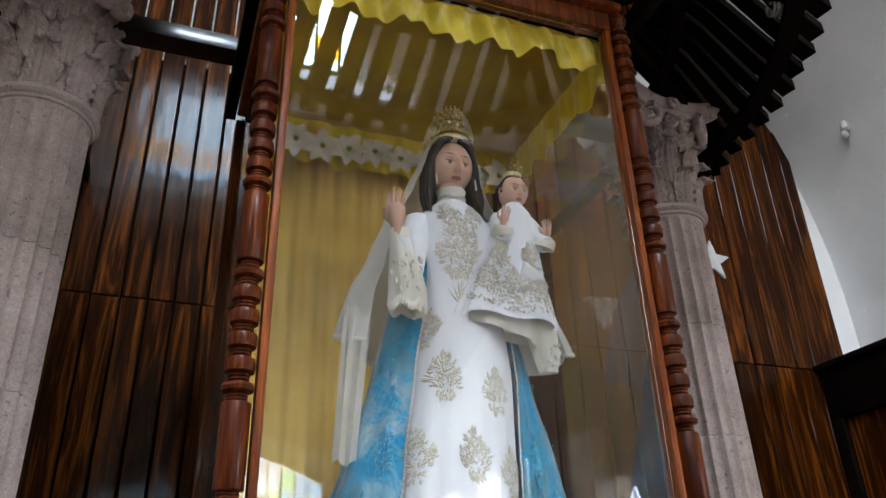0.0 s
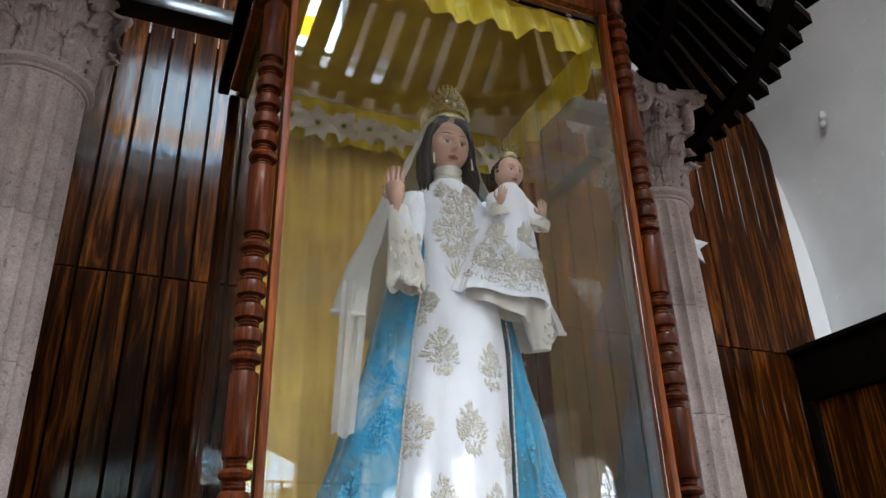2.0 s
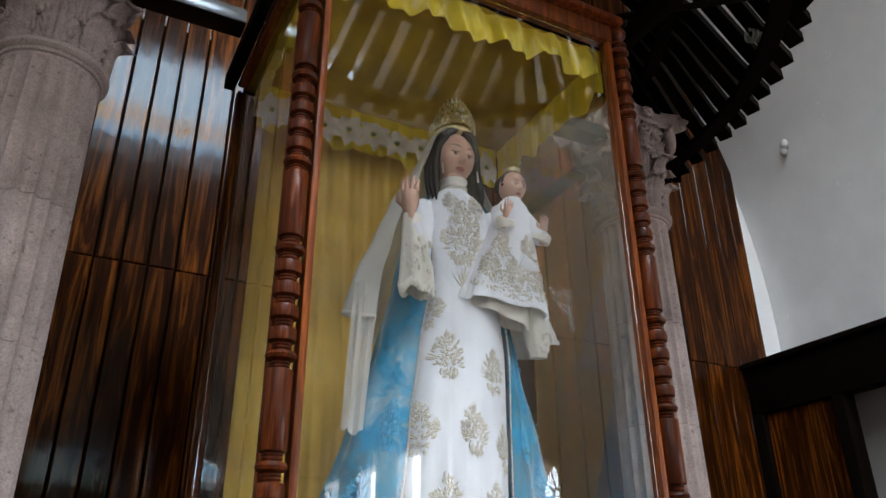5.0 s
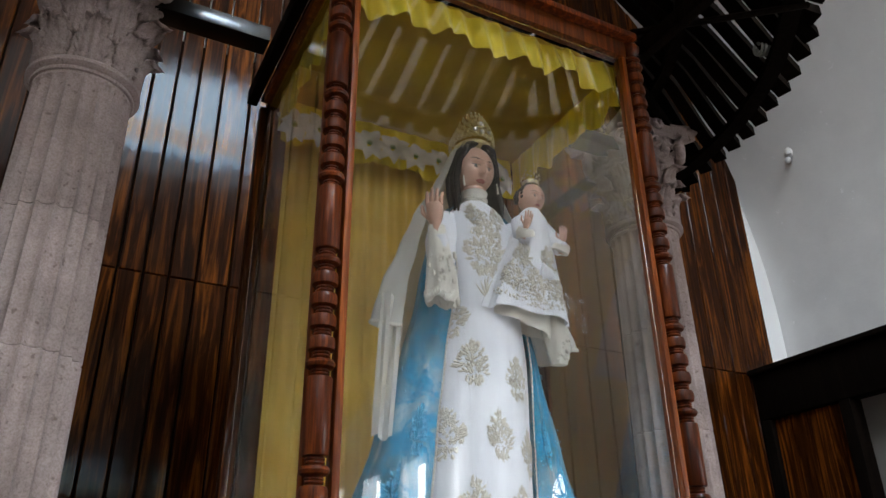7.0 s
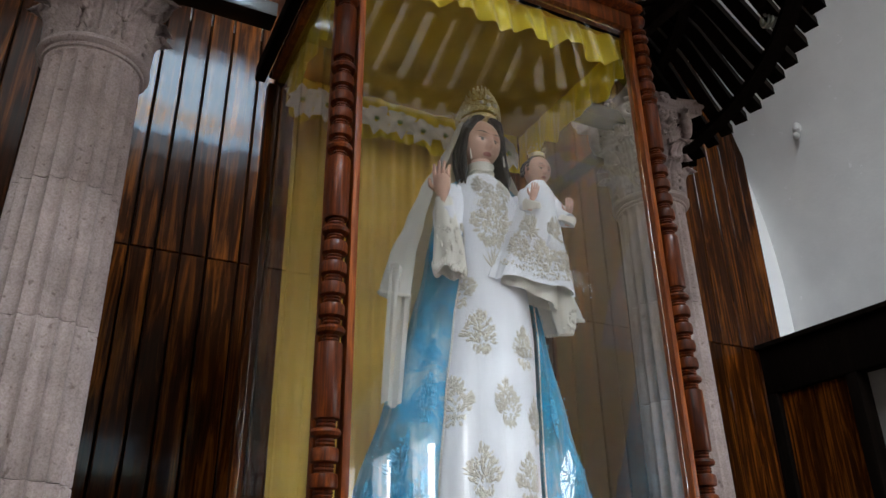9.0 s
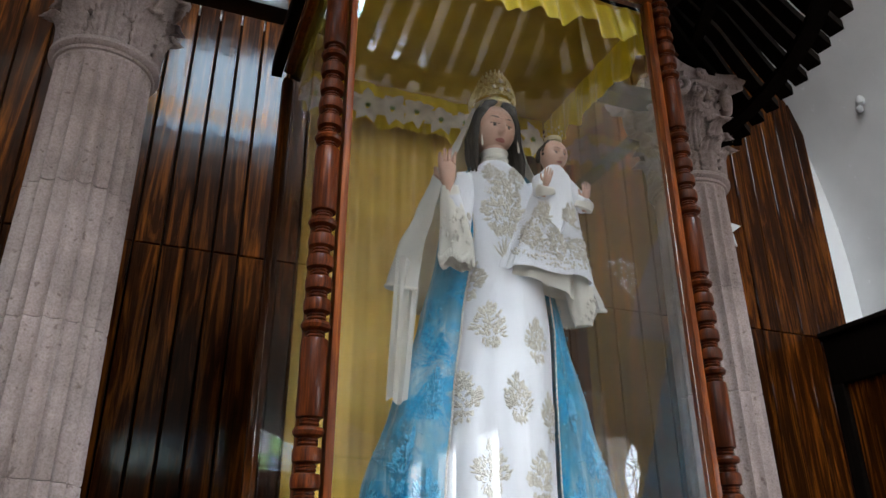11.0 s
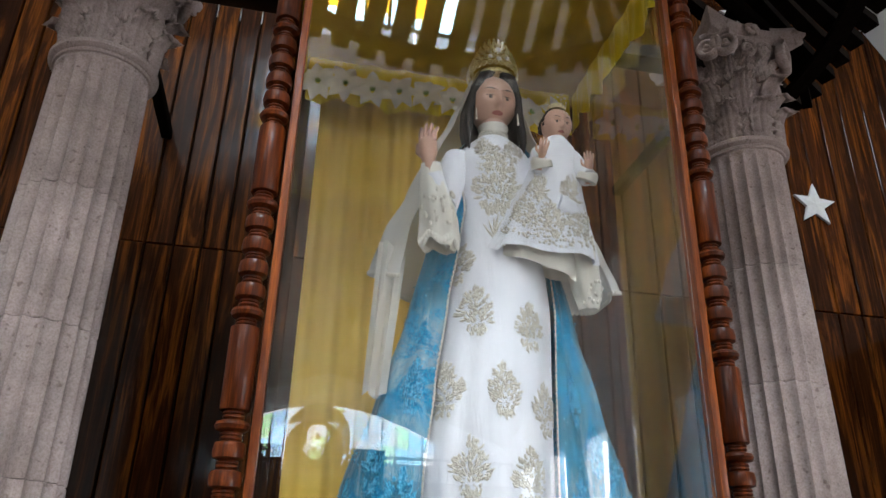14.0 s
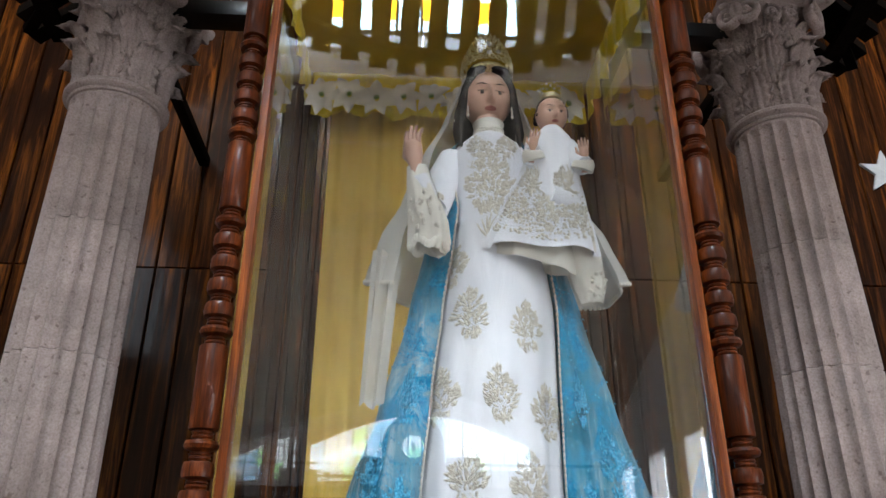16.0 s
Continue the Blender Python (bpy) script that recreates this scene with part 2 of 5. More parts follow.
def glass_material():
    m, nt, b = material("case_glass")
    b.inputs["Base Color"].default_value = (0.97, 0.98, 0.97, 1)
    b.inputs["Roughness"].default_value, b.inputs["IOR"].default_value = 0.0, 1.5
    b.inputs["Transmission Weight"].default_value = 1.0
    # wiped dust on the pane
    dust = nt.nodes.new("ShaderNodeBsdfDiffuse")
    dust.inputs[0].default_value = (0.75, 0.72, 0.70, 1)
    v = stretched(nt, 1.2, 1.2, 2.6)
    n = noise_node(nt, v, 2.6, 5, 0.6, 1.5)
    r = ramp(nt, [(0.42, (0.0, 0.0, 0.0)), (0.80, (0.008, 0.008, 0.008))])
    nt.links.new(n.outputs[0], r.inputs[0])
    mx = nt.nodes.new("ShaderNodeMixShader")
    nt.links.new(r.outputs[0], mx.inputs[0])
    nt.links.new(b.outputs[0], mx.inputs[1])
    nt.links.new(dust.outputs[0], mx.inputs[2])
    nt.links.new(mx.outputs[0], nt.nodes["Material Output"].inputs[0])
    return m


GLASS = glass_material()


def tinted(name, colour):
    """Coloured window glass that daylight passes."""
    m, nt, b = material(name)
    t = nt.nodes.new("ShaderNodeBsdfTransparent")
    t.inputs[0].default_value = (*colour, 1)
    mx = nt.nodes.new("ShaderNodeMixShader")
    mx.inputs[0].default_value = 0.06
    nt.links.new(t.outputs[0], mx.inputs[1])
    nt.links.new(b.outputs[0], mx.inputs[2])
    b.inputs["Base Color"].default_value = (*[c * 0.5 for c in colour], 1)
    nt.links.new(mx.outputs[0], nt.nodes["Material Output"].inputs[0])
    return m


PANE_CLEAR = tinted("window_glass_white", (0.92, 0.96, 1.0))
PANE_FROST = tinted("window_glass_frosted", (0.10, 0.105, 0.11))
PANE_BLUE = tinted("window_glass_blue", (0.50, 0.76, 1.0))
PANE_ORANGE = tinted("window_glass_orange", (1.0, 0.42, 0.02))
PANE_GREEN = tinted("window_glass_green", (0.62, 0.95, 0.55))


def daylight(name, strength, colour=(0.88, 0.94, 1.0)):
    m, nt, b = material(name)
    e = nt.nodes.new("ShaderNodeEmission")
    e.inputs[0].default_value, e.inputs[1].default_value = (*colour, 1), strength
    nt.links.new(e.outputs[0], nt.nodes["Material Output"].inputs[0])
    return m


GLOW_HIGH = daylight("bright_sky_high", 80.0, (0.82, 0.92, 1.0))
# Side and west glow: added fill light through made-up windows.
FILL_SIDE = daylight("side_fill_glow", 12.0)
FILL_WEST = daylight("west_fill_glow", 34.0, (0.95, 0.97, 1.0))
# Fill light, added low on the right to brighten the statue.
FILL_DOOR = daylight("door_fill_glow", 11.0, (0.92, 0.95, 1.0))
GLOW_NAVE = daylight("bright_sky_nave", 14.0, (0.95, 0.97, 1.0))
GLOW_DIM = daylight("bright_sky_low", 36.0)
GLOW_ROUND = daylight("bright_sky_round", 30.0)

# ---- mesh helpers ----


def finish(name, bm, mats, parent=None, label="", smooth=True):
    me = bpy.data.meshes.new(name)
    bmesh.ops.recalc_face_normals(bm, faces=bm.faces[:])
    if smooth:
        for f in bm.faces:
            f.smooth = True
        for e in bm.edges:
            if len(e.link_faces) == 2 and e.calc_face_angle() > 0.7:
                e.smooth = False
    bm.to_mesh(me)
    bm.free()
    for m in mats if isinstance(mats, (list, tuple)) else [mats]:
        me.materials.append(m)
    ob = new(name, me)
    if parent is not None:
        ob.parent = parent
    if label:
        tagged(ob, label)
    return ob


def part(name, bm, mat, parent, label="", smooth=True):
    return finish(name, bm, mat, parent, label, smooth)


def thing(name, label, category, group="", at=(0, 0, 0)):
    e = new(name)
    e.empty_display_size = 0.05
    e.location = at
    return tagged(e, label, category, group)


def box(x0, x1, y0, y1, z0, z1, bevel=0.0, bm=None, mi=0):
    own = bm if bm is not None else bmesh.new()
    m = Matrix.Translation(((x0 + x1) / 2, (y0 + y1) / 2, (z0 + z1) / 2)) @ Matrix.Diagonal((abs(x1 - x0), abs(y1 - y0), abs(z1 - z0), 1))
    g = bmesh.ops.create_cube(own, size=1, matrix=m)
    fs = {f for v in g["verts"] for f in v.link_faces}
    for f in fs:
        f.material_index = mi
    if bevel:
        es = list({e for f in fs for e in f.edges})
        bmesh.ops.bevel(own, geom=es, offset=bevel, segments=2, affect="EDGES", profile=0.6)
    return own


def loft(bm, rings, closed=True, mi=0, caps=False):
    rows = [[bm.verts.new(p) for p in r] for r in rings]
    n = len(rows[0])
    for a, b in zip(rows, rows[1:]):
        for i in range(n if closed else n - 1):
            j = (i + 1) % n
            f = bm.faces.new((a[i], a[j], b[j], b[i]))
            f.material_index = mi
    if caps:
        for r in (rows[0], rows[-1]):
            f = bm.faces.new(r)
            f.material_index = mi
    return rows


def lathe(profile, n=24, bm=None, at=(0, 0, 0), mi=0, lobes=None):
    own = bm if bm is not None else bmesh.new()
    rings = []
    for r, z in profile:
        ring = []
        for i in range(n):
            a = 2 * math.pi * i / n
            k = lobes(a, z) if lobes else 1.0
            ring.append((at[0] + r * k * math.cos(a), at[1] + r * k * math.sin(a), at[2] + z))
        rings.append(ring)
    loft(own, rings, True, mi, True)
    return own


def tube(bm, pts, radii, n=10, mi=0, caps=True):
    """A round, tapered tube through the points."""
    pts = [Vector(p) for p in pts]
    if isinstance(radii, (int, float)):
        radii = [radii] * len(pts)
    rings = []
    side = None
    for i, p in enumerate(pts):
        d = (pts[min(i + 1, len(pts) - 1)] - pts[max(i - 1, 0)]).normalized()
        if side is None:
            side = d.orthogonal().normalized()
        side = (side - d * side.dot(d)).normalized()
        up = d.cross(side)
        rings.append([p + radii[i] * (math.cos(a) * side + math.sin(a) * up) for a in [2 * math.pi * k / n for k in range(n)]])
    loft(bm, rings, True, mi, caps)


def ball(bm, at, rx, ry, rz, u=16, v=12, mi=0):
    at = Vector(at)
    top, low = bm.verts.new(at + Vector((0, 0, rz))), bm.verts.new(at - Vector((0, 0, rz)))
    rows = []
    for k in range(1, v):
        p = math.pi * k / v
        rows.append([bm.verts.new((at.x + rx * math.sin(p) * math.cos(2 * math.pi * i / u), at.y + ry * math.sin(p) * math.sin(2 * math.pi * i / u), at.z + rz * math.cos(p))) for i in range(u)])
    made = []
    for i in range(u):
        j = (i + 1) % u
        made.append(bm.faces.new((top, rows[0][i], rows[0][j])))
        made.append(bm.faces.new((low, rows[-1][j], rows[-1][i])))
        for a, b in zip(rows, rows[1:]):
            made.append(bm.faces.new((a[i], b[i], b[j], a[j])))
    for f in made:
        f.material_index = mi


def lerp_table(table, z):
    """Values between the rows of a table sorted by its first column."""
    if z <= table[0][0]:
        return table[0][1:]
    for a, b in zip(table, table[1:]):
        if z <= b[0]:
            t = (z - a[0]) / (b[0] - a[0])
            t = t * t * (3 - 2 * t) * 0.5 + t * 0.5
            return [p + (q - p) * t for p, q in zip(a[1:], b[1:])]
    return table[-1][1:]


def structure(name, bm, mat, label, smooth=False):
    return tagged(finish(name, bm, mat, None, "", smooth), label, kind="structure")


# ---- the church ----
WALL_Y = 3.70
AXIS, SPRING, VAULT_R = 0.75, 3.40, 3.85
LEFT, RIGHT = AXIS - VAULT_R, AXIS + VAULT_R
ARCH_END, CROSS_END, NAVE_END, NAVE_X = 0.7, -6.0, -14.0, 1.2

structure("floor", box(LEFT - 0.4, RIGHT + 0.4, NAVE_END - 0.6, 5.0, -0.2, 0.0), TILE, "worn brown tiled church floor")
structure("wall_north", box(LEFT - 0.4, RIGHT + 0.4, 3.752, 4.1, 0.0, 7.6), WHITEWASH, "whitewashed end wall behind the planks")


def vault_ring(y, r):
    pts = [(AXIS + r, y, 0.0)]
    for i in range(49):
        a = math.pi * i / 48
        pts.append((AXIS + r * math.cos(a), y, SPRING + r * math.sin(a)))
    pts.append((AXIS - r, y, 0.0))
    return pts


bm = bmesh.new()
inner0, outer0 = vault_ring(3.75, VAULT_R), vault_ring(3.75, VAULT_R + 0.3)
inner1, outer1 = vault_ring(ARCH_END, VAULT_R), vault_ring(ARCH_END, VAULT_R + 0.3)
loft(bm, [outer0, inner0, inner1, outer1, outer0], False)
structure("wall_vault", bm, PLASTER, "white plastered barrel vault with flaking paint", True)

# crossing behind the camera, higher than the vault
bm = bmesh.new()
arch = [(AXIS + VAULT_R * math.cos(math.pi * i / 24), SPRING + VAULT_R * math.sin(math.pi * i / 24)) for i in range(25)]
for yy in (ARCH_END - 0.02, ARCH_END - 0.3):
    lo = [bm.verts.new((x, yy, z)) for x, z in arch]
    hi = [bm.verts.new((x, yy, 14.0)) for x, z in arch]
    for i in range(24):
        bm.faces.new((lo[i], lo[i + 1], hi[i + 1], hi[i]))
structure("wall_chancel_arch", bm, DIM, "darkened plaster wall above the chancel arch")
structure("ceiling", box(LEFT - 0.4, RIGHT + 0.4, CROSS_END - 0.4, ARCH_END, 14.0, 14.3), DIM, "darkened crossing ceiling")
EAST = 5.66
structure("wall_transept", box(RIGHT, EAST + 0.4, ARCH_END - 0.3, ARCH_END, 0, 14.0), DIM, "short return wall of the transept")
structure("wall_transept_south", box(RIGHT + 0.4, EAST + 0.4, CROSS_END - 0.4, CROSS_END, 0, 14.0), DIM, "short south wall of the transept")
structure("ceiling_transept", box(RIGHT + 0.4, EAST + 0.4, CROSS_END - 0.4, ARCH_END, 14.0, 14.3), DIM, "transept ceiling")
structure("floor_transept", box(RIGHT + 0.4, EAST + 0.4, CROSS_END - 0.4, ARCH_END, -0.2, 0.0), TILE, "transept floor")

# east wall with a round window and an added low opening for fill light
ROUND_Y, ROUND_Z, ROUND_R = -5.22, 2.80, 0.46
bm = bmesh.new()
box(EAST, EAST + 0.4, CROSS_END, ROUND_Y - 0.7, 0, 14.0, 0, bm)
box(EAST, EAST + 0.4, ROUND_Y + 0.7, -4.2, 0, 14.0, 0, bm)
box(EAST, EAST + 0.4, -4.2, -1.2, 2.1, 14.0, 0, bm)
box(EAST, EAST + 0.4, -1.2, ARCH_END - 0.3, 0, 14.0, 0, bm)
box(EAST, EAST + 0.4, ROUND_Y - 0.7, ROUND_Y + 0.7, 0, ROUND_Z - 0.7, 0, bm)
box(EAST, EAST + 0.4, ROUND_Y - 0.7, ROUND_Y + 0.7, ROUND_Z + 0.7, 14.0, 0, bm)
for xx in (EAST + 0.4, EAST):
    inner, outer = [], []
    for i in range(32):
        a = 2 * math.pi * i / 32
        c, q = math.cos(a), math.sin(a)
        k = 0.7 / max(abs(c), abs(q))
        inner.append(bm.verts.new((xx, ROUND_Y + ROUND_R * c, ROUND_Z + ROUND_R * q)))
        outer.append(bm.verts.new((xx, ROUND_Y + k * c, ROUND_Z + k * q)))
    for i in range(32):
        j = (i + 1) % 32
        bm.faces.new((inner[i], inner[j], outer[j], outer[i]))
    if xx == EAST + 0.4:
        back = inner
    else:
        for i in range(32):
            j = (i + 1) % 32
            bm.faces.new((inner[i], inner[j], back[j], back[i]))
structure("wall_east", bm, DIM, "darkened side wall with a round window and added doorway")

# west wall with two added openings for fill light
bm = bmesh.new()
box(LEFT - 0.4, LEFT, CROSS_END - 0.4, ARCH_END - 0.3, 0, 4.55, 0, bm)
box(LEFT - 0.4, LEFT, CROSS_END - 0.4, -5.0, 4.55, 6.7, 0, bm)
box(LEFT - 0.4, LEFT, -2.2, ARCH_END - 0.3, 4.55, 6.7, 0, bm)
box(LEFT - 0.4, LEFT, CROSS_END - 0.4, ARCH_END - 0.3, 6.7, 8.8, 0, bm)
box(LEFT - 0.4, LEFT, CROSS_END - 0.4, -5.4, 8.8, 11.6, 0, bm)
box(LEFT - 0.4, LEFT, -2.4, ARCH_END - 0.3, 8.8, 11.6, 0, bm)
box(LEFT - 0.4, LEFT, CROSS_END - 0.4, ARCH_END - 0.3, 11.6, 14.0, 0, bm)
structure("wall_west", bm, DIM, "darkened side wall with added window openings")


def backdrop(name, corners, glow):
    b2 = bmesh.new()
    b2.faces.new([b2.verts.new(c) for c in corners])
    return tagged(finish(name, b2, glow, None, "", False), "glowing backdrop outside the wall openings", kind="structure")


def pane_quad(name, corners, mat, parent):
    b2 = bmesh.new()
    b2.faces.new([b2.verts.new(c) for c in corners])
    ob = part(name, b2, mat, parent, "", False)
    ob.visible_shadow = False
    return ob


round_window = tagged(thing("window_1", "round window with radiating lead bars", "window"), kind="structure")
b2 = bmesh.new()
ring = [b2.verts.new((EAST + 0.30, ROUND_Y + ROUND_R * math.cos(a), ROUND_Z + ROUND_R * math.sin(a))) for a in [2 * math.pi * i / 32 for i in range(32)]]
b2.faces.new(ring)
part("pane", b2, PANE_CLEAR, round_window, "", False).visible_shadow = False
for i in range(10):
    a = 2 * math.pi * i / 10
    b2 = bmesh.new()
    tube(b2, [(EAST + 0.28, ROUND_Y + 0.08 * math.cos(a), ROUND_Z + 0.08 * math.sin(a)), (EAST + 0.28, ROUND_Y + ROUND_R * math.cos(a), ROUND_Z + ROUND_R * math.sin(a))], 0.012, 6)
    part("lead_bar", b2, LEAD, round_window)
b2 = bmesh.new()
tube(b2, [(EAST + 0.28, ROUND_Y + 0.08 * math.cos(a), ROUND_Z + 0.08 * math.sin(a)) for a in [2 * math.pi * i / 16 for i in range(17)]], 0.012, 6)
part("lead_ring", b2, LEAD, round_window)
backdrop("backdrop_round", [(EAST + 0.9, ROUND_Y - 1.5, 1.0), (EAST + 0.9, ROUND_Y + 1.5, 1.0), (EAST + 0.9, ROUND_Y + 1.5, 4.4), (EAST + 0.9, ROUND_Y - 1.5, 4.4)], GLOW_ROUND)
# Unseen west windows, added to light the vault and the upper walls.
fill_window = tagged(thing("window_2", "added unseen side windows for fill light", "window"), kind="structure")
pane_quad("pane", [(LEFT - 0.3, -5.0, 4.55), (LEFT - 0.3, -2.2, 4.55), (LEFT - 0.3, -2.2, 6.7), (LEFT - 0.3, -5.0, 6.7)], PANE_CLEAR, fill_window)
for k in range(1, 4):
    part("lead_bar", box(LEFT - 0.31, LEFT - 0.28, -5.0 + k * 0.7 - 0.02, -5.0 + k * 0.7 + 0.02, 4.55, 6.7), LEAD, fill_window)
pane_quad("pane", [(LEFT - 0.3, -5.4, 8.8), (LEFT - 0.3, -2.4, 8.8), (LEFT - 0.3, -2.4, 11.6), (LEFT - 0.3, -5.4, 11.6)], PANE_CLEAR, fill_window)
backdrop("west_fill", [(LEFT - 0.9, -6.2, 8.4), (LEFT - 0.9, -1.6, 8.4), (LEFT - 0.9, -1.6, 12.2), (LEFT - 0.9, -6.2, 12.2)], FILL_WEST)
backdrop("side_fill", [(LEFT - 0.9, -6.0, 4.45), (LEFT - 0.9, -1.2, 4.45), (LEFT - 0.9, -1.2, 7.4), (LEFT - 0.9, -6.0, 7.4)], FILL_SIDE)
# Added glowing sheet outside the low east opening, out of sight.
backdrop("door_fill", [(EAST + 0.9, -5.0, -0.1), (EAST + 0.9, -0.4, -0.1), (EAST + 0.9, -0.4, 2.3), (EAST + 0.9, -5.0, 2.3)], FILL_DOOR)

# south wall of the crossing with the stained-glass clerestory
CX0, CX1, CZ0, CZ1 = -0.75, 2.4, 9.65, 11.8
bm = bmesh.new()
FROST0, FROST1 = -1.5, 3.2
box(LEFT - 0.4, FROST0, CROSS_END - 0.4, CROSS_END, 8.7, 14.0, 0, bm)
box(FROST1, RIGHT + 0.4, CROSS_END - 0.4, CROSS_END, 8.7, 14.0, 0, bm)
box(FROST0, FROST1, CROSS_END - 0.4, CROSS_END, 8.7, 9.15, 0, bm)
box(FROST0, CX0, CROSS_END - 0.4, CROSS_END, CZ0, 14.0, 0, bm)
box(CX1, FROST1, CROSS_END - 0.4, CROSS_END, CZ0, 14.0, 0, bm)
box(LEFT - 0.4, RIGHT + 0.4, CROSS_END - 1.3, CROSS_END, 8.6, 8.7, 0, bm)
box(CX0, CX1, CROSS_END - 0.4, CROSS_END, CZ1, 14.0, 0, bm)
structure("wall_clerestory", bm, PLASTER, "white wall with a stained-glass clerestory")
bm = bmesh.new()
rows = []
for i in range(33):
    x = LEFT - 0.4 + (RIGHT - LEFT + 0.8) * i / 32
    z = 8.45 - 0.13 * (x - AXIS) ** 2
    rows.append([(x, CROSS_END, 8.6), (x, CROSS_END, z), (x, CROSS_END - 0.4, z), (x, CROSS_END - 0.4, 8.6)])
loft(bm, rows, True, 0, True)
structure("wall_arch", bm, SHADE_PLASTER, "shade-darkened arch towards the nave")
clerestory = tagged(thing("window_3", "stained-glass window of orange, blue and white panes", "window"), kind="structure")
NCOL, NROW = 8, 6
tints = [PANE_CLEAR, PANE_BLUE, PANE_ORANGE]
for c in range(NCOL):
    for r in range(NROW):
        x0 = CX0 + (CX1 - CX0) * c / NCOL
        x1 = CX0 + (CX1 - CX0) * (c + 1) / NCOL
        z0 = CZ0 + (CZ1 - CZ0) * r / NROW
        z1 = CZ0 + (CZ1 - CZ0) * (r + 1) / NROW
        mat = PANE_BLUE if r == 0 else (PANE_ORANGE if (r == 1 and c % 2 == 0) else tints[(c + 2 * r) % 2])
        if r == 0:
            z1 = z0 + 0.24
        if r == 1:
            z0 = CZ0 + 0.24
        pane_quad("pane", [(x0 + 0.015, CROSS_END - 0.2, z0 + 0.015), (x1 - 0.015, CROSS_END - 0.2, z0 + 0.015), (x1 - 0.015, CROSS_END - 0.2, z1 - 0.015), (x0 + 0.015, CROSS_END - 0.2, z1 - 0.015)], mat, clerestory)
for c in range(6):
    x0 = FROST0 + (FROST1 - FROST0) * c / 6
    x1 = FROST0 + (FROST1 - FROST0) * (c + 1) / 6
    pane_quad("pane", [(x0 + 0.012, CROSS_END - 0.2, 9.15), (x1 - 0.012, CROSS_END - 0.2, 9.15), (x1 - 0.012, CROSS_END - 0.2, CZ0 - 0.02), (x0 + 0.012, CROSS_END - 0.2, CZ0 - 0.02)], PANE_FROST, clerestory)
part("transom", box(CX0, CX1, CROSS_END - 0.24, CROSS_END - 0.16, CZ0 - 0.02, CZ0 + 0.012), LEAD, clerestory)
for c in range(NCOL + 1):
    x0 = CX0 + (CX1 - CX0) * c / NCOL
    part("lead_bar", box(x0 - 0.02, x0 + 0.02, CROSS_END - 0.22, CROSS_END - 0.18, CZ0, CZ1), LEAD, clerestory)
backdrop("backdrop_clerestory", [(CX0 - 1, CROSS_END - 1.0, 8.63), (CX1 + 1, CROSS_END - 1.0, 8.63), (CX1 + 1, CROSS_END - 1.0, CZ1 + 1), (CX0 - 1, CROSS_END - 1.0, CZ1 + 1)], GLOW_HIGH)

# nave with a gabled ceiling and the glazed gable at its far end
NW0, NW1 = NAVE_X - 4.2, NAVE_X + 4.2
bm = bmesh.new()
box(NW0 - 0.3, NW0, NAVE_END, CROSS_END - 0.4, 0, 7.0, 0, bm)
structure("wall_nave_west", bm, WHITEWASH, "white nave wall")
bm = bmesh.new()
box(NW1, NW1 + 0.3, NAVE_END, CROSS_END - 0.4, 0, 1.6, 0, bm)
box(NW1, NW1 + 0.3, NAVE_END, CROSS_END - 0.4, 3.9, 7.0, 0, bm)
for k in range(5):
    y0 = NAVE_END + k * 1.9
    box(NW1, NW1 + 0.3, y0, y0 + 1.0, 1.6, 3.9, 0, bm)
structure("wall_nave_east", bm, WHITEWASH, "white nave wall with tall windows")
backdrop("backdrop_nave", [(NW1 + 0.8, NAVE_END, 0.8), (NW1 + 0.8, CROSS_END, 0.8), (NW1 + 0.8, CROSS_END, 4.6), (NW1 + 0.8, NAVE_END, 4.6)], GLOW_DIM)
bm = bmesh.new()
prof = [(NW0 - 0.3, 4.3), (NAVE_X - 2.2, 5.15), (NAVE_X, 5.95), (NAVE_X + 2.2, 5.15), (NW1 + 0.3, 4.3)]
prof2 = [(x, z + 0.2) for x, z in prof]
loop = prof + prof2[::-1]
loft(bm, [[(x, NAVE_END - 0.3, z) for x, z in loop], [(x, CROSS_END - 0.42, z + 2.7) for x, z in loop]], True, 0, True)
structure("ceiling_nave", bm, DIM, "darkened gabled nave ceiling")

# far end: glazed lunette over a dark choir gallery
LUN = [(NAVE_X - 2.5 + 5.0 * i / 16, 4.55 + 0.70 * math.sin(math.pi * i / 16)) for i in range(17)]
bm = bmesh.new()
box(NW0 - 0.3, NW1 + 0.3, NAVE_END - 0.3, NAVE_END, 0, 4.05, 0, bm)
box(NW0 - 0.3, NAVE_X - 2.5, NAVE_END - 0.3, NAVE_END, 4.05, 6.4, 0, bm)
box(NAVE_X + 2.5, NW1 + 0.3, NAVE_END - 0.3, NAVE_END, 4.05, 6.4, 0, bm)
lo = [bm.verts.new((x, NAVE_END, z)) for x, z in LUN]
hi = [bm.verts.new((x, NAVE_END, 6.4)) for x, z in LUN]
for i in range(16):
    bm.faces.new((lo[i], lo[i + 1], hi[i + 1], hi[i]))
structure("wall_south", bm, WHITEWASH, "far end wall with a glazed gable")
lunette = tagged(thing("window_4", "arched stained-glass gable window in pale green and blue", "window"), kind="structure")
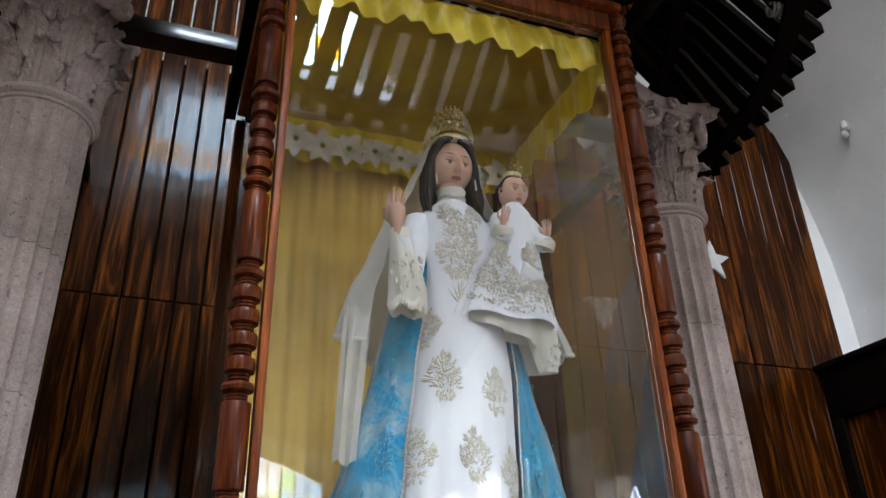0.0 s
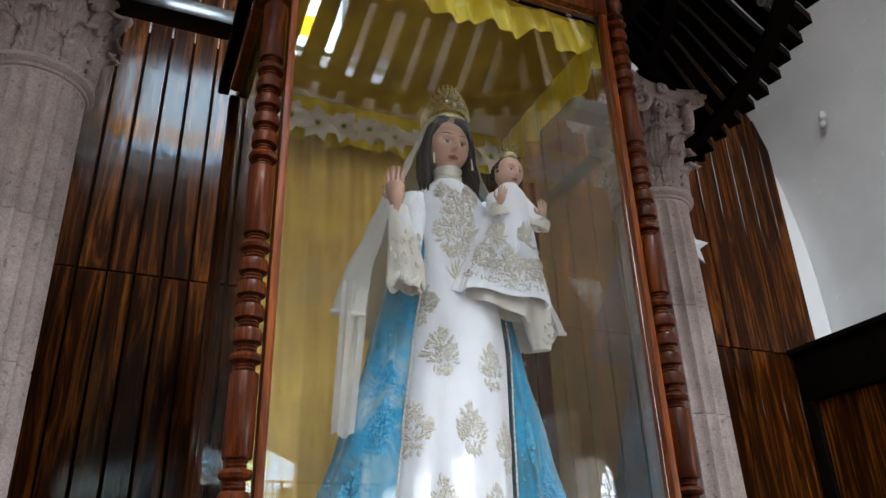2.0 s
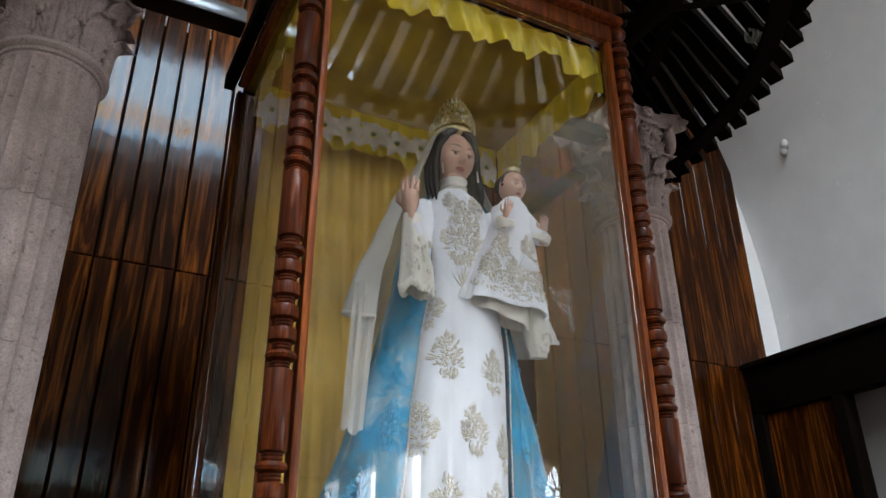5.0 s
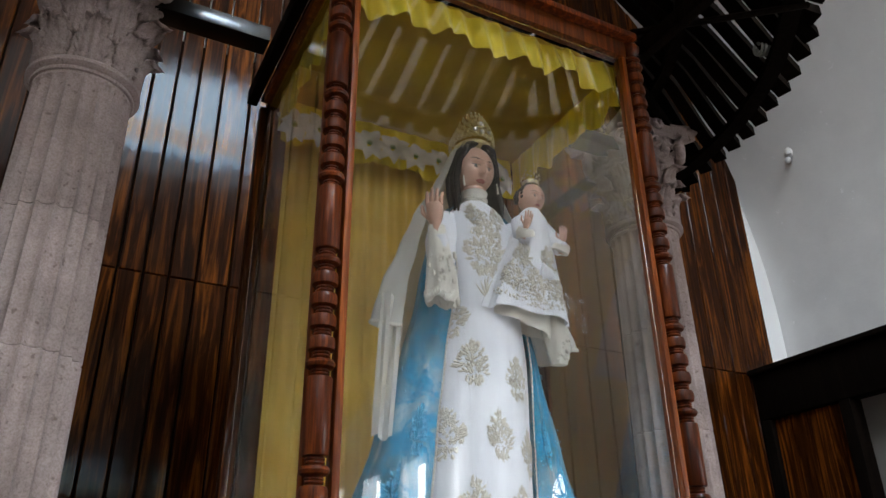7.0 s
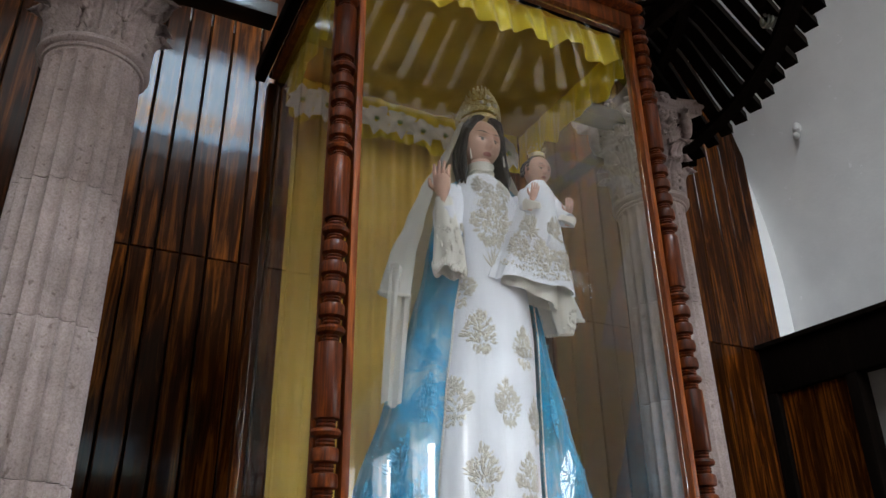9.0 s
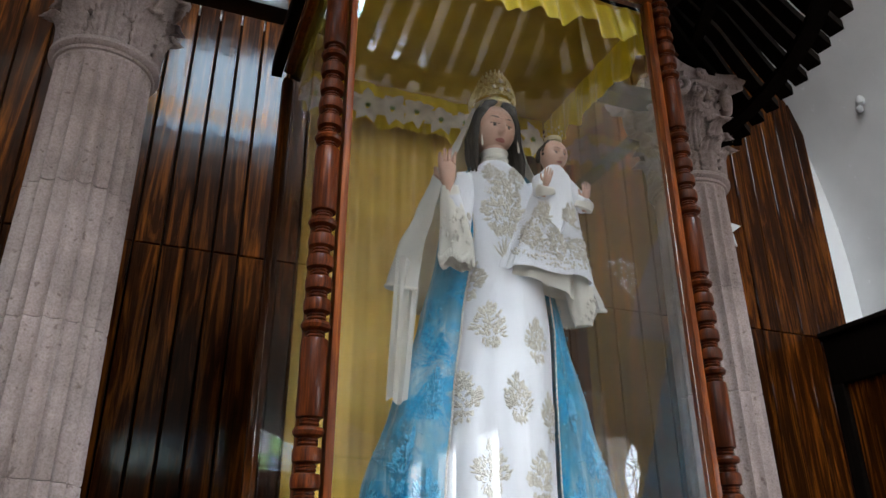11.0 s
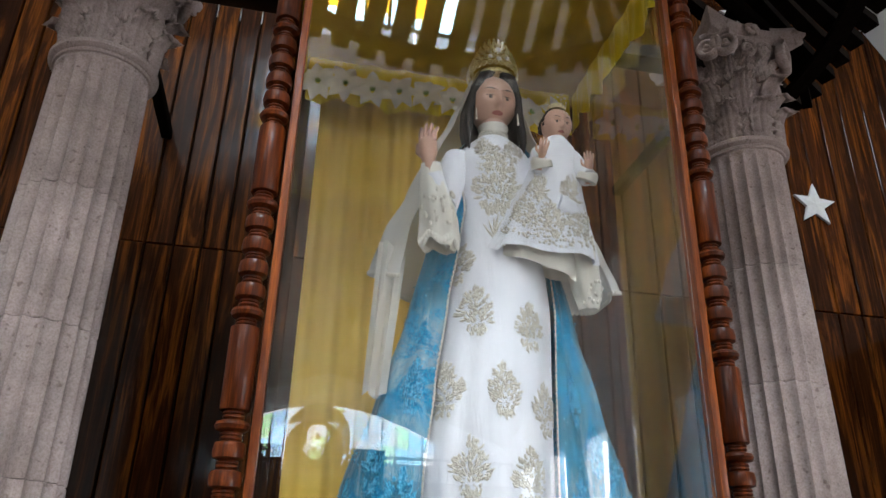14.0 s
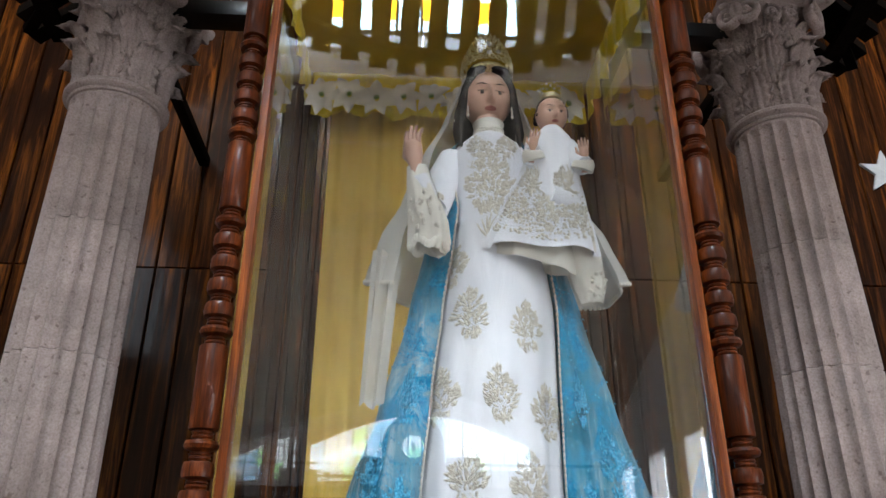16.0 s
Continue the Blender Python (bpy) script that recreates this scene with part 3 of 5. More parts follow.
for i in range(16):
    (xa, za), (xb, zb) = LUN[i], LUN[i + 1]
    for r, (f0, f1) in enumerate(((0.0, 0.45), (0.45, 1.0))):
        base = 4.05
        cs = [(xa + 0.012, NAVE_END - 0.1, base + (za - base) * f0), (xb - 0.012, NAVE_END - 0.1, base + (zb - base) * f0), (xb - 0.012, NAVE_END - 0.1, base + (zb - base) * f1 - 0.015), (xa + 0.012, NAVE_END - 0.1, base + (za - base) * f1 - 0.015)]
        mat = (PANE_CLEAR, PANE_GREEN, PANE_BLUE, PANE_CLEAR, PANE_BLUE)[(i * 3 + r * 2) % 5]
        pane_quad("pane", cs, mat, lunette)
for i in range(1, 16):
    x, z = LUN[i]
    part("lead_bar", box(x - 0.014, x + 0.014, NAVE_END - 0.12, NAVE_END - 0.085, 4.05, z), LEAD, lunette)
backdrop("backdrop_south", [(NAVE_X - 3.5, NAVE_END - 0.8, 3.4), (NAVE_X + 3.5, NAVE_END - 0.8, 3.4), (NAVE_X + 3.5, NAVE_END - 0.8, 5.9), (NAVE_X - 3.5, NAVE_END - 0.8, 5.9)], GLOW_NAVE)

gallery = thing("choir_gallery", "dark wooden choir gallery with an iron railing", "gallery")
part("parapet", box(NW0, NW1, NAVE_END + 0.9, NAVE_END + 1.05, 2.9, 3.55), DARK, gallery)
part("deck", box(NW0, NW1, NAVE_END, NAVE_END + 1.1, 2.7, 2.9), DARK, gallery)
part("screen", box(NAVE_X - 1.6, NAVE_X - 0.95, NAVE_END + 0.02, NAVE_END + 0.12, 2.9, 4.32), DARK, gallery)
part("screen", box(NAVE_X + 0.55, NAVE_X + 1.3, NAVE_END + 0.02, NAVE_END + 0.12, 2.9, 4.32), DARK, gallery)
part("rail", box(NW0, NW1, NAVE_END + 0.95, NAVE_END + 1.0, 4.0, 4.05), IRON, gallery)
for k in range(44):
    x = NW0 + 0.1 + k * (NW1 - NW0 - 0.2) / 43
    part("baluster", box(x - 0.012, x + 0.012, NAVE_END + 0.965, NAVE_END + 0.985, 3.55, 4.0), IRON, gallery)
clock = thing("wall_clock", "round white dial on an arched dark board", "clock", at=(1.0, NAVE_END, 0))
DIAL_Z, DIAL_R = 4.53, 0.27
b2 = bmesh.new()
edge, hole = [], []
for i in range(48):
    a = 2 * math.pi * i / 48
    c, q = math.cos(a), math.sin(a)
    if q >= 0:
        edge.append((0.70 * c, DIAL_Z + 0.72 * q))
    else:
        k = min(0.70 / max(1e-6, abs(c)), 1.6 / max(1e-6, abs(q)))
        edge.append((k * c, DIAL_Z + k * q))
    hole.append((DIAL_R * c, DIAL_Z + DIAL_R * q))
loft(b2, [[(x, y, z) for x, z in ring] for ring, y in ((edge, 0.14), (hole, 0.14), (hole, 0.22), (edge, 0.22), (edge, 0.14))], True, 0)
part("board", b2, GREYBLUE, clock, "", False)
b2 = bmesh.new()
b2.faces.new([b2.verts.new((x, 0.18, z)) for x, z in hole])
part("dial", b2, PANE_CLEAR, clock, "translucent white dial", False).visible_shadow = False
b2 = bmesh.new()
tube(b2, [(DIAL_R * 0.97 * math.cos(a), 0.225, DIAL_Z + DIAL_R * 0.97 * math.sin(a)) for a in [2 * math.pi * i / 32 for i in range(33)]], 0.016, 6)
part("dial_ring", b2, LEAD, clock)
for i in range(12):
    a = 2 * math.pi * i / 12
    b2 = bmesh.new()
    tube(b2, [(0.17 * math.cos(a), 0.225, DIAL_Z + 0.17 * math.sin(a)), (0.23 * math.cos(a), 0.225, DIAL_Z + 0.23 * math.sin(a))], 0.010, 5)
    part("hour_mark", b2, LEAD, clock)
part("hub", box(-0.04, 0.04, 0.20, 0.22, 4.45, 4.60), LEAD, clock)

# lamp hanging in the nave
lamp = thing("hanging_lamp", "dark metal double-bell lamp hanging on a long chain", "lamp", at=(1.05, -7.0, 0))
b2 = bmesh.new()
tube(b2, [(0, 0, 4.2), (0, 0, 8.42)], 0.012, 6)
part("chain", b2, IRON, lamp)
for z0, r in ((7.35, 0.24), (5.55, 0.22)):
    part("bell", lathe([(r, z0), (r * 1.02, z0 + 0.03), (r * 0.82, z0 + 0.20), (r * 0.45, z0 + 0.36), (r * 0.20, z0 + 0.42), (r * 0.42, z0 + 0.50), (r * 0.45, z0 + 0.58), (r * 0.2, z0 + 0.66), (0.02, z0 + 0.72)], 20), IRON, lamp)
for z0, r in ((5.05, 0.09), (4.62, 0.07), (4.2, 0.06)):
    b2 = bmesh.new()
    ball(b2, (0, 0, z0), r, r, r * 1.3, 10, 8)
    part("pendant", b2, IRON, lamp)

# side doorway of dark boards in the chancel
door = tagged(thing("door_1", "open doorway framed in dark stained boards", "doorway"), kind="structure")
part("lintel", box(4.08, 4.20, 1.0, 3.69, 2.66, 3.01, 0.008), DARK, door)
part("cornice", box(4.04, 4.0805, 1.0, 3.69, 2.985, 3.02, 0.006), DARK, door)
part("jamb", box(4.08, 4.20, 3.60, 3.69, 0.0, 2.66, 0.006), DARK, door)
part("jamb", box(4.08, 4.20, 2.98, 3.06, 0.0, 2.66, 0.006), DARK, door)
part("soffit", box(4.20, 4.60, 1.0, 3.69, 2.92, 3.01, 0.0), DARK, door)
for k in range(4):
    y0 = 3.064 + k * 0.134
    part("board", box(4.115, 4.14, y0, y0 + 0.128, 0.0, 2.655, 0.004), PLANK, door)
part("jamb", box(4.08, 4.20, 1.0, 1.09, 0.0, 2.66, 0.006), DARK, door)

# ---- stone columns ----
FLUTES = 20


def fluted(zlo, zhi):
    def k(a, z):
        f = (a * FLUTES / (2 * math.pi)) % 1.0
        d = max(0.0, 1 - ((f - 0.5) / 0.41) ** 2)
        fade = min(1.0, max(0.0, (zhi - z) / 0.035))
        return 1 - 0.115 * math.sqrt(d) * math.sqrt(fade)
    return k


def leaf_mesh(name, w, h, curl, lobes=4.0):
    """An acanthus leaf: a ribbed, lobed blade that leans out and curls over at its tip."""
    b = bmesh.new()
    rows = []
    nv, nu = 22, 13
    for i in range(nv):
        t = i / (nv - 1)
        zz = h * min(1.0, t * 1.12) - (0.10 * h * ((t - 0.82) / 0.18) ** 2 if t > 0.82 else 0)
        out = 0.16 * curl * t + curl * max(0.0, (t - 0.52) / 0.48) ** 2.2
        half = w * (0.56 + 0.48 * math.sin(math.pi * min(1, 0.22 + 0.62 * t))) * (1 - max(0, t - 0.8) * 1.5) * (0.62 + 0.38 * abs(math.sin(math.pi * lobes * t)) ** 0.7)
        row = []
        for j in range(nu):
            u = j / (nu - 1) * 2 - 1
            rib = 0.010 * math.cos(u * math.pi * 4) + 0.018 * (1 - abs(u)) + 0.010 * abs(math.sin(math.pi * lobes * t)) * abs(u)
            row.append(b.verts.new((u * half, -(out + rib + 0.004 - 0.05 * w * u * u * 4), zz)))
        rows.append(row)
    for a, c in zip(rows, rows[1:]):
        for j in range(nu - 1):
            b.faces.new((a[j], a[j + 1], c[j + 1], c[j]))
    back = bmesh.ops.extrude_face_region(b, geom=b.faces[:])
    for v in [e for e in back["geom"] if isinstance(e, bmesh.types.BMVert)]:
        v.co.y += 0.014
    bmesh.ops.recalc_face_normals(b, faces=b.faces[:])
    for f in b.faces:
        f.smooth = True
    me = bpy.data.meshes.new(name)
    b.to_mesh(me)
    b.free()
    me.materials.append(STONE)
    return me


def volute_mesh(name, size, thick):
    b = bmesh.new()
    pts, rad = [], []
    for i in range(34):
        a = i / 33 * 2 * math.pi * 1.75
        r = size * (1 - 0.80 * i / 33)
        pts.append((r * math.cos(a + 1.2), 0, r * math.sin(a + 1.2)))
        rad.append(thick * (1 - 0.35 * i / 33))
    tube(b, pts, rad, 8)
    ball(b, (0, 0, 0), thick * 0.9, thick * 1.1, thick * 0.9, 8, 6)
    for v in b.verts:
        v.co.y *= 1.5
    for f in b.faces:
        f.smooth = True
    me = bpy.data.meshes.new(name)
    b.to_mesh(me)
    b.free()
    me.materials.append(STONE)
    return me


LEAF_LOW, LEAF_HIGH = leaf_mesh("leaf_low", 0.056, 0.175, 0.062, 5.0), leaf_mesh("leaf_high", 0.052, 0.185, 0.075, 5.0)
LEAF_CURL = leaf_mesh("leaf_curl", 0.036, 0.115, 0.055, 4.0)
VOLUTE_BIG, VOLUTE_SMALL = volute_mesh("volute_big", 0.058, 0.017), volute_mesh("volute_small", 0.036, 0.012)


def stone_column():
    col = thing("stone_column", "fluted pinkish stone column with an acanthus capital", "column", "columns beside the glass case")
    base = bmesh.new()
    box(-0.27, 0.27, -0.27, 0.27, 0.0, 0.12, 0.008, base)
    lathe([(0.26, 0.12), (0.27, 0.15), (0.26, 0.19), (0.225, 0.21), (0.22, 0.24), (0.24, 0.27), (0.235, 0.30), (0.205, 0.32)], 40, base)
    part("base", base, STONE, col)
    joints = [0.32, 0.78, 1.235, 1.69, 2.145, 2.60, 3.105]
    for a, b in zip(joints, joints[1:]):
        zs = [a + 0.001, a + 0.006, b - 0.05, b - 0.04, b - 0.03, b - 0.02, b - 0.012, b - 0.006, b - 0.001]
        top = b > 3.0
        prof = []
        for i, z in enumerate(zs):
            r = 0.186 - 0.025 * ((z - 0.32) / 2.77) ** 1.3
            if i in (0, len(zs) - 1) and not top:
                r -= 0.0025
            prof.append((r, z))
        part("drum", lathe(prof, FLUTES * 10, None, (0, 0, 0), 0, fluted(0, b - 0.012 if top else 9.0)), STONE, col)
    part("astragal", lathe([(0.163, 3.105), (0.170, 3.106), (0.172, 3.114), (0.170, 3.118), (0.180, 3.121), (0.188, 3.130), (0.188, 3.142), (0.179, 3.152), (0.172, 3.155), (0.163, 3.160)], 48), STONE, col)
    part("bell", lathe([(0.150, 3.146), (0.150, 3.35), (0.160, 3.48), (0.190, 3.60), (0.205, 3.635)], 40), STONE, col)
    for k in range(8):
        lf = new("acanthus_leaf", LEAF_LOW)
        lf.parent, lf.matrix_basis = col, pose(0, 0, 0, 0, 0, 45 * k) @ pose(0, -0.150, 3.15)
    for k in range(8):
        lf = new("acanthus_leaf", LEAF_HIGH)
        lf.parent, lf.matrix_basis = col, pose(0, 0, 0, 0, 0, 45 * k + 22.5) @ pose(0, -0.152, 3.265)
    for k in range(16):
        lf = new("acanthus_leaf", LEAF_CURL)
        lf.parent, lf.matrix_basis = col, pose(0, 0, 0, 0, 0, 22.5 * k + 11.25) @ pose(0, -0.172, 3.435, -8, 0, 0)
    for k in range(4):
        for s in (-1, 1):
            v = new("volute", VOLUTE_BIG)
            v.parent, v.matrix_basis = col, pose(0, 0, 0, 0, 0, 90 * k + 45 + s * 9) @ pose(0, -0.235, 3.585) @ Matrix.Diagonal((s, 1, 1, 1))
            v = new("volute", VOLUTE_SMALL)
            v.parent, v.matrix_basis = col, pose(0, 0, 0, 0, 0, 90 * k + s * 11) @ pose(0, -0.198, 3.575) @ Matrix.Diagonal((s, 1, 1, 1))
    ab = bmesh.new()
    rings = []
    for grow, z in ((0.0, 3.635), (0.006, 3.642), (0.006, 3.665), (0.016, 3.675), (0.022, 3.70), (0.022, 3.715)):
        ring = []
        for k in range(4):
            for i in range(9):
                u = i / 8 * 2 - 1
                w = 0.215 + grow
                d = 0.165 + grow + 0.075 * abs(u) ** 2.2
                p = Vector((u * w * 1.06, -d, 0))
                if abs(u) == 1:
                    p = Vector((u * (w + 0.005), -(w - 0.012 + 0.02), 0))
                p.rotate(Euler((0, 0, math.pi / 2 * k)))
                ring.append((p.x, p.y, z))
        rings.append(ring)
    loft(ab, rings, True, 0, True)
    part("abacus", ab, STONE, col)
    for k in range(4):
        fl = bmesh.new()
        for i in range(7):
            a = 2 * math.pi * i / 7
            ball(fl, (0.022 * math.cos(a), 0, 0.022 * math.sin(a)), 0.015, 0.012, 0.015, 8, 6)
        ball(fl, (0, -0.008, 0), 0.014, 0.014, 0.014, 8, 6)
        f = part("fleuron", fl, STONE, col)
        f.matrix_basis = pose(0, 0, 0, 0, 0, 90 * k) @ pose(0, -0.20, 3.685)
    return col


column = stone_column()
column.location = (-0.515, 2.48, 0)
copy_thing(column, pose(2.05, 2.48, 0, 0, 0, 3))

# ---- slatted canopy ----
CAN = (0.775, 2.65)
canopy = thing("slatted_canopy", "curved canopy of dark stained slats over the case", "canopy", at=(0, 0, 0))
RIM_A, RIM_B, RIM_N = 1.785, 1.88, 2.0


def rim(a):
    """The canopy's outer edge in plan; a is 0 at the front and 1 at the right end, -1 at the left one."""
    t = abs(a) * 1.60
    c, q = math.cos(t), math.sin(t)
    x = RIM_A * abs(q) ** (2 / RIM_N)
    y = RIM_B * abs(c) ** (2 / RIM_N) * (1 if c > 0 else -1) + 0.19 * (max(0.0, c - 0.70) / 0.30) ** 1.2
    return Vector((CAN[0] + (x if a > 0 else -x), CAN[1] - y))


RIM = [rim(-1 + 2 * i / 400) for i in range(401)]
RUN = [0.0]
for p, q in zip(RIM, RIM[1:]):
    RUN.append(RUN[-1] + (q - p).length)


def droop(d):
    """Height of the slats' underside at a distance inwards from the rim."""
    return lerp_table([(0.0, 3.615), (0.20, 3.67), (0.52, 3.80), (1.4, 3.90)], d)[0]


def slat(outer, way, length, w):
    """A board on edge, wider outwards, that drops towards the rim."""
    side = Vector((-way.y, way.x))
    b = bmesh.new()
    sec = []
    for d in (0.0, 0.20, 0.52, length):
        if d > length:
            continue
        p, z = outer - way * d, droop(d)
        h = 0.5 * w * (1 - 0.26 * d)
        l, r = p - side * h, p + side * h
        sec.append([(l.x, l.y, z), (r.x, r.y, z), (r.x, r.y, z + 0.048), (l.x, l.y, z + 0.048)])
    loft(b, sec, True, 0, True)
    part("slat", b, DARK, canopy, "", False)


rnd = random.Random(5)
step, k = 0.132, 0
half_run = RUN[200]
for side_sign in (-1, 1):
    run = step / 2
    while run < half_run:
        target = half_run + side_sign * run
        i = min(range(401), key=lambda n: abs(RUN[n] - target))
        p = RIM[i]
        off = abs(p.x - CAN[0])
        front = off < 0.60
        if front:
            ang = -90 + 7.0 * off / 0.6
            length = min(1.05, 1.60 - p.y)
        elif p.y < 1.40:
            # corner boards fan out from above the case's front corner
            ang = math.degrees(math.atan2(p.y - 1.72, off - 0.10))
            length = max(0.15, math.hypot(p.y - 1.72, off - 0.10) - 0.62)
        else:
            ang = 11 + min(14.0, max(0.0, p.y - 1.9) * 24)
            tan = math.tan(radians(ang))
            inner = 0.40 if p.y - (off - 0.5) * tan > 1.66 else 0.64
            if ang > 16:
                inner = 0.92
            length = (off - inner) / math.cos(radians(ang))
        a = radians(ang + rnd.uniform(-0.7, 0.7))
        way = Vector((math.cos(a) * side_sign, math.sin(a)))
        slat(p + way * rnd.uniform(-0.01, 0.01), way, length, 0.080 if front else 0.066)
        run += step if front else 0.121


def band(name, inset, w, h, lift):
    """A bent lath that follows the rim at a distance inwards."""
    b = bmesh.new()
    rows = []
    for n in range(0, 401, 4):
        t = (RIM[min(400, n + 1)] - RIM[max(0, n - 1)]).normalized()
        inn = Vector((-t.y, t.x))
        c = RIM[n] + inn * inset
        z = droop(inset) + lift
        l, r = c - inn * w / 2, c + inn * w / 2
        rows.append([(l.x, l.y, z), (r.x, r.y, z), (r.x, r.y, z + h), (l.x, l.y, z + h)])
    loft(b, rows, True, 0, True)
    part(name, b, DARK, canopy)


band("hoop", 0.11, 0.075, 0.03, -0.031)
band("hoop", 0.52, 0.05, 0.035, -0.036)
for sg in (-1, 1):
    cx = CAN[0] + sg * 0.565
    b = bmesh.new()
    tube(b, [(cx - sg * 0.02, 2.00, 3.77), (CAN[0] + sg * 0.93, 2.07, 3.75), (CAN[0] + sg * 1.15, 2.20, 3.74), (CAN[0] + sg * 1.60, 2.42, 3.70), (CAN[0] + sg * 1.78, 2.62, 3.60)], 0.030, 4)
    part("end_rib", b, DARK, canopy)
    b = bmesh.new()
    tube(b, [(cx, 1.67, 3.50), (cx + sg * 0.62, 1.315, 3.61)], 0.014, 8)
    part("stay_rod", b, DARK, canopy)

# beams that tie case, columns and wall together
for x0, x1 in ((-0.515, 0.10), (1.44, 2.05)):
    tie = box(x0, x1, 2.40, 2.50, 3.545, 3.615, 0.004)
    tagged(finish("tie_beam", tie, BEAM), "dark stained beam from the column to the glass case", "beam", "canopy beams")
for x in (-0.515, 2.05):
    tagged(finish("wall_beam", box(x - 0.026, x + 0.026, 2.62, 3.69, 3.605, 3.66, 0.004), DARK), "dark stained beam from the column back to the plank wall", "beam", "canopy beams")
for x in (0.115, 1.425):
    tagged(finish("top_beam", box(x - 0.022, x + 0.022, 1.30, 2.70, 3.43, 3.50, 0.004), DARK), "dark stained beam lying along the glass case top", "beam", "canopy beams")

bulb = thing("spiral_bulb", "white spiral energy-saving bulb under the canopy slats", "lamp", at=(2.12, 1.62, 3.675))
b = bmesh.new()
pts = [(0.024 * math.cos(a), 0.028 + 0.0075 * a / math.pi, 0.024 * math.sin(a)) for a in [i * 0.4 for i in range(40)]]
tube(b, pts, 0.006, 6)
part("coil", b, BULB, bulb)
b = bmesh.new()
tube(b, [(0, -0.07, 0), (0, -0.02, 0), (0, 0.0, 0), (0, 0.025, 0)], [0.016, 0.018, 0.026, 0.026], 12)
part("socket", b, BULB, bulb)
b = bmesh.new()
tube(b, [(0, -0.06, 0), (0, -0.09, 0.06), (0.02, -0.10, 0.11)], 0.006, 6)
part("cord", b, IRON, bulb)
bulb.rotation_euler = (0, 0, radians(70))
bulb.scale = (1.1, 1.1, 1.1)

# ---- glass case ----
FX0, FX1, FY, RY = 0.158, 1.342, 1.69, 2.60
CASE_Z0, CASE_Z1 = 1.05, 3.37
pedestal = tagged(finish("altar_pedestal", box(0.0, 1.5, 1.50, 2.75, 0.0, CASE_Z0 - 0.12, 0.01), FRAME), "varnished wooden altar pedestal under the glass case", "pedestal")
case = thing("glass_case", "tall glass case with turned cedar corner posts", "display case", at=(0, 0, 0))
part("bottom_board", box(FX0 - 0.06, FX1 + 0.06, FY - 0.06, RY + 0.12, CASE_Z0 - 0.12, CASE_Z0, 0.006), FRAME, case)


def post_profile():
    """Long plain swells between groups of beads, every 0.55 m."""
    p = []
    period = 0.53
    z = CASE_Z0 + 0.005
    first = 1.78 - 2 * period
    ring = [(0.0, 0.0235), (0.004, 0.0275), (0.007, 0.0275), (0.009, 0.024), (0.012, 0.0275), (0.015, 0.0275), (0.019, 0.0235)]
    torus = [(0.0, 0.026), (0.004, 0.034), (0.012, 0.0375), (0.020, 0.034), (0.024, 0.026)]
    barrel = [(0.0, 0.026), (0.003, 0.0315), (0.010, 0.0335), (0.022, 0.0345), (0.034, 0.0325), (0.037, 0.026)]
    cl, d = [(0.0, 0.0325), (0.002, 0.031)], 0.003
    for piece, step in ((ring, 0.020), (torus, 0.025), (ring, 0.020), (barrel, 0.038), (ring, 0.020), (barrel, 0.038), (ring, 0.020), (barrel, 0.038), (ring, 0.020), (barrel, 0.038), (ring, 0.020), (torus, 0.025), (ring, 0.020)):
        cl += [(d + q, r) for q, r in piece]
        d += step
    cl += [(d + 0.001, 0.031), (d + 0.004, 0.0325)]
    k = 0
    while True:
        top = first + period * k
        k += 1
        for d, r in reversed(cl):
            zz = top - d
            if CASE_Z0 + 0.01 < zz < CASE_Z1 + 0.06:
                p.append((r, zz))
        if top > CASE_Z1 + 0.35:
            break
    p.sort(key=lambda q: q[1])
    p = [(0.033, CASE_Z0 + 0.002)] + p
    zt = p[-1][1]
    p += [(0.024, zt + 0.012), (0.020, zt + 0.022), (0.034, zt + 0.045), (0.036, zt + 0.06), (0.024, zt + 0.085), (0.006, zt + 0.094)]
    return p


POSTS = post_profile()
for x in (FX0, FX1):
    part("post", lathe([(r * 1.0 if r > 0.029 else r * 0.86, z) for r, z in POSTS], 28, None, (x, FY, 0)), TURNED, case, "turned and beaded corner post")
for x in (FX0, FX1):
    s = 1 if x < 0.7 else -1
    for u0, u1, dy in ((-0.022, 0.004, 0.0), (0.006, 0.030, 0.006), (0.032, 0.072, 0.002)):
        part("corner_stile", box(x + s * u0, x + s * u1, RY + 0.004 + dy, RY + 0.05, CASE_Z0, CASE_Z1, 0.003), PLANK, case)
    part("front_stile", box(x + s * 0.039, x + s * 0.060, FY - 0.012, FY + 0.035, CASE_Z0, CASE_Z1, 0.005), FRAME, case)
    part("side_stile", box(x - 0.02, x + 0.02, FY + 0.036, FY + 0.066, CASE_Z0, CASE_Z1, 0.004), FRAME, case)
part("top_rail", box(FX0 + 0.035, FX1 - 0.035, FY - 0.014, FY + 0.04, CASE_Z1, CASE_Z1 + 0.075, 0.006), FRAME, case)
part("cornice", box(FX0 - 0.0, FX1 + 0.0, FY - 0.05, FY + 0.02, CASE_Z1 + 0.076, CASE_Z1 + 0.105, 0.008), TURNED, case)
part("bottom_rail", box(FX0 + 0.035, FX1 - 0.035, FY - 0.012, FY + 0.035, CASE_Z0, CASE_Z0 + 0.07, 0.005), FRAME, case)
part("back_rail", box(FX0, FX1, RY - 0.02, RY + 0.02, CASE_Z1, CASE_Z1 + 0.04, 0.004), FRAME, case)
for x in (FX0, FX1):
    part("side_rail", box(x - 0.02, x + 0.02, FY + 0.04, RY - 0.02, CASE_Z1, CASE_Z1 + 0.04, 0.004), FRAME, case)
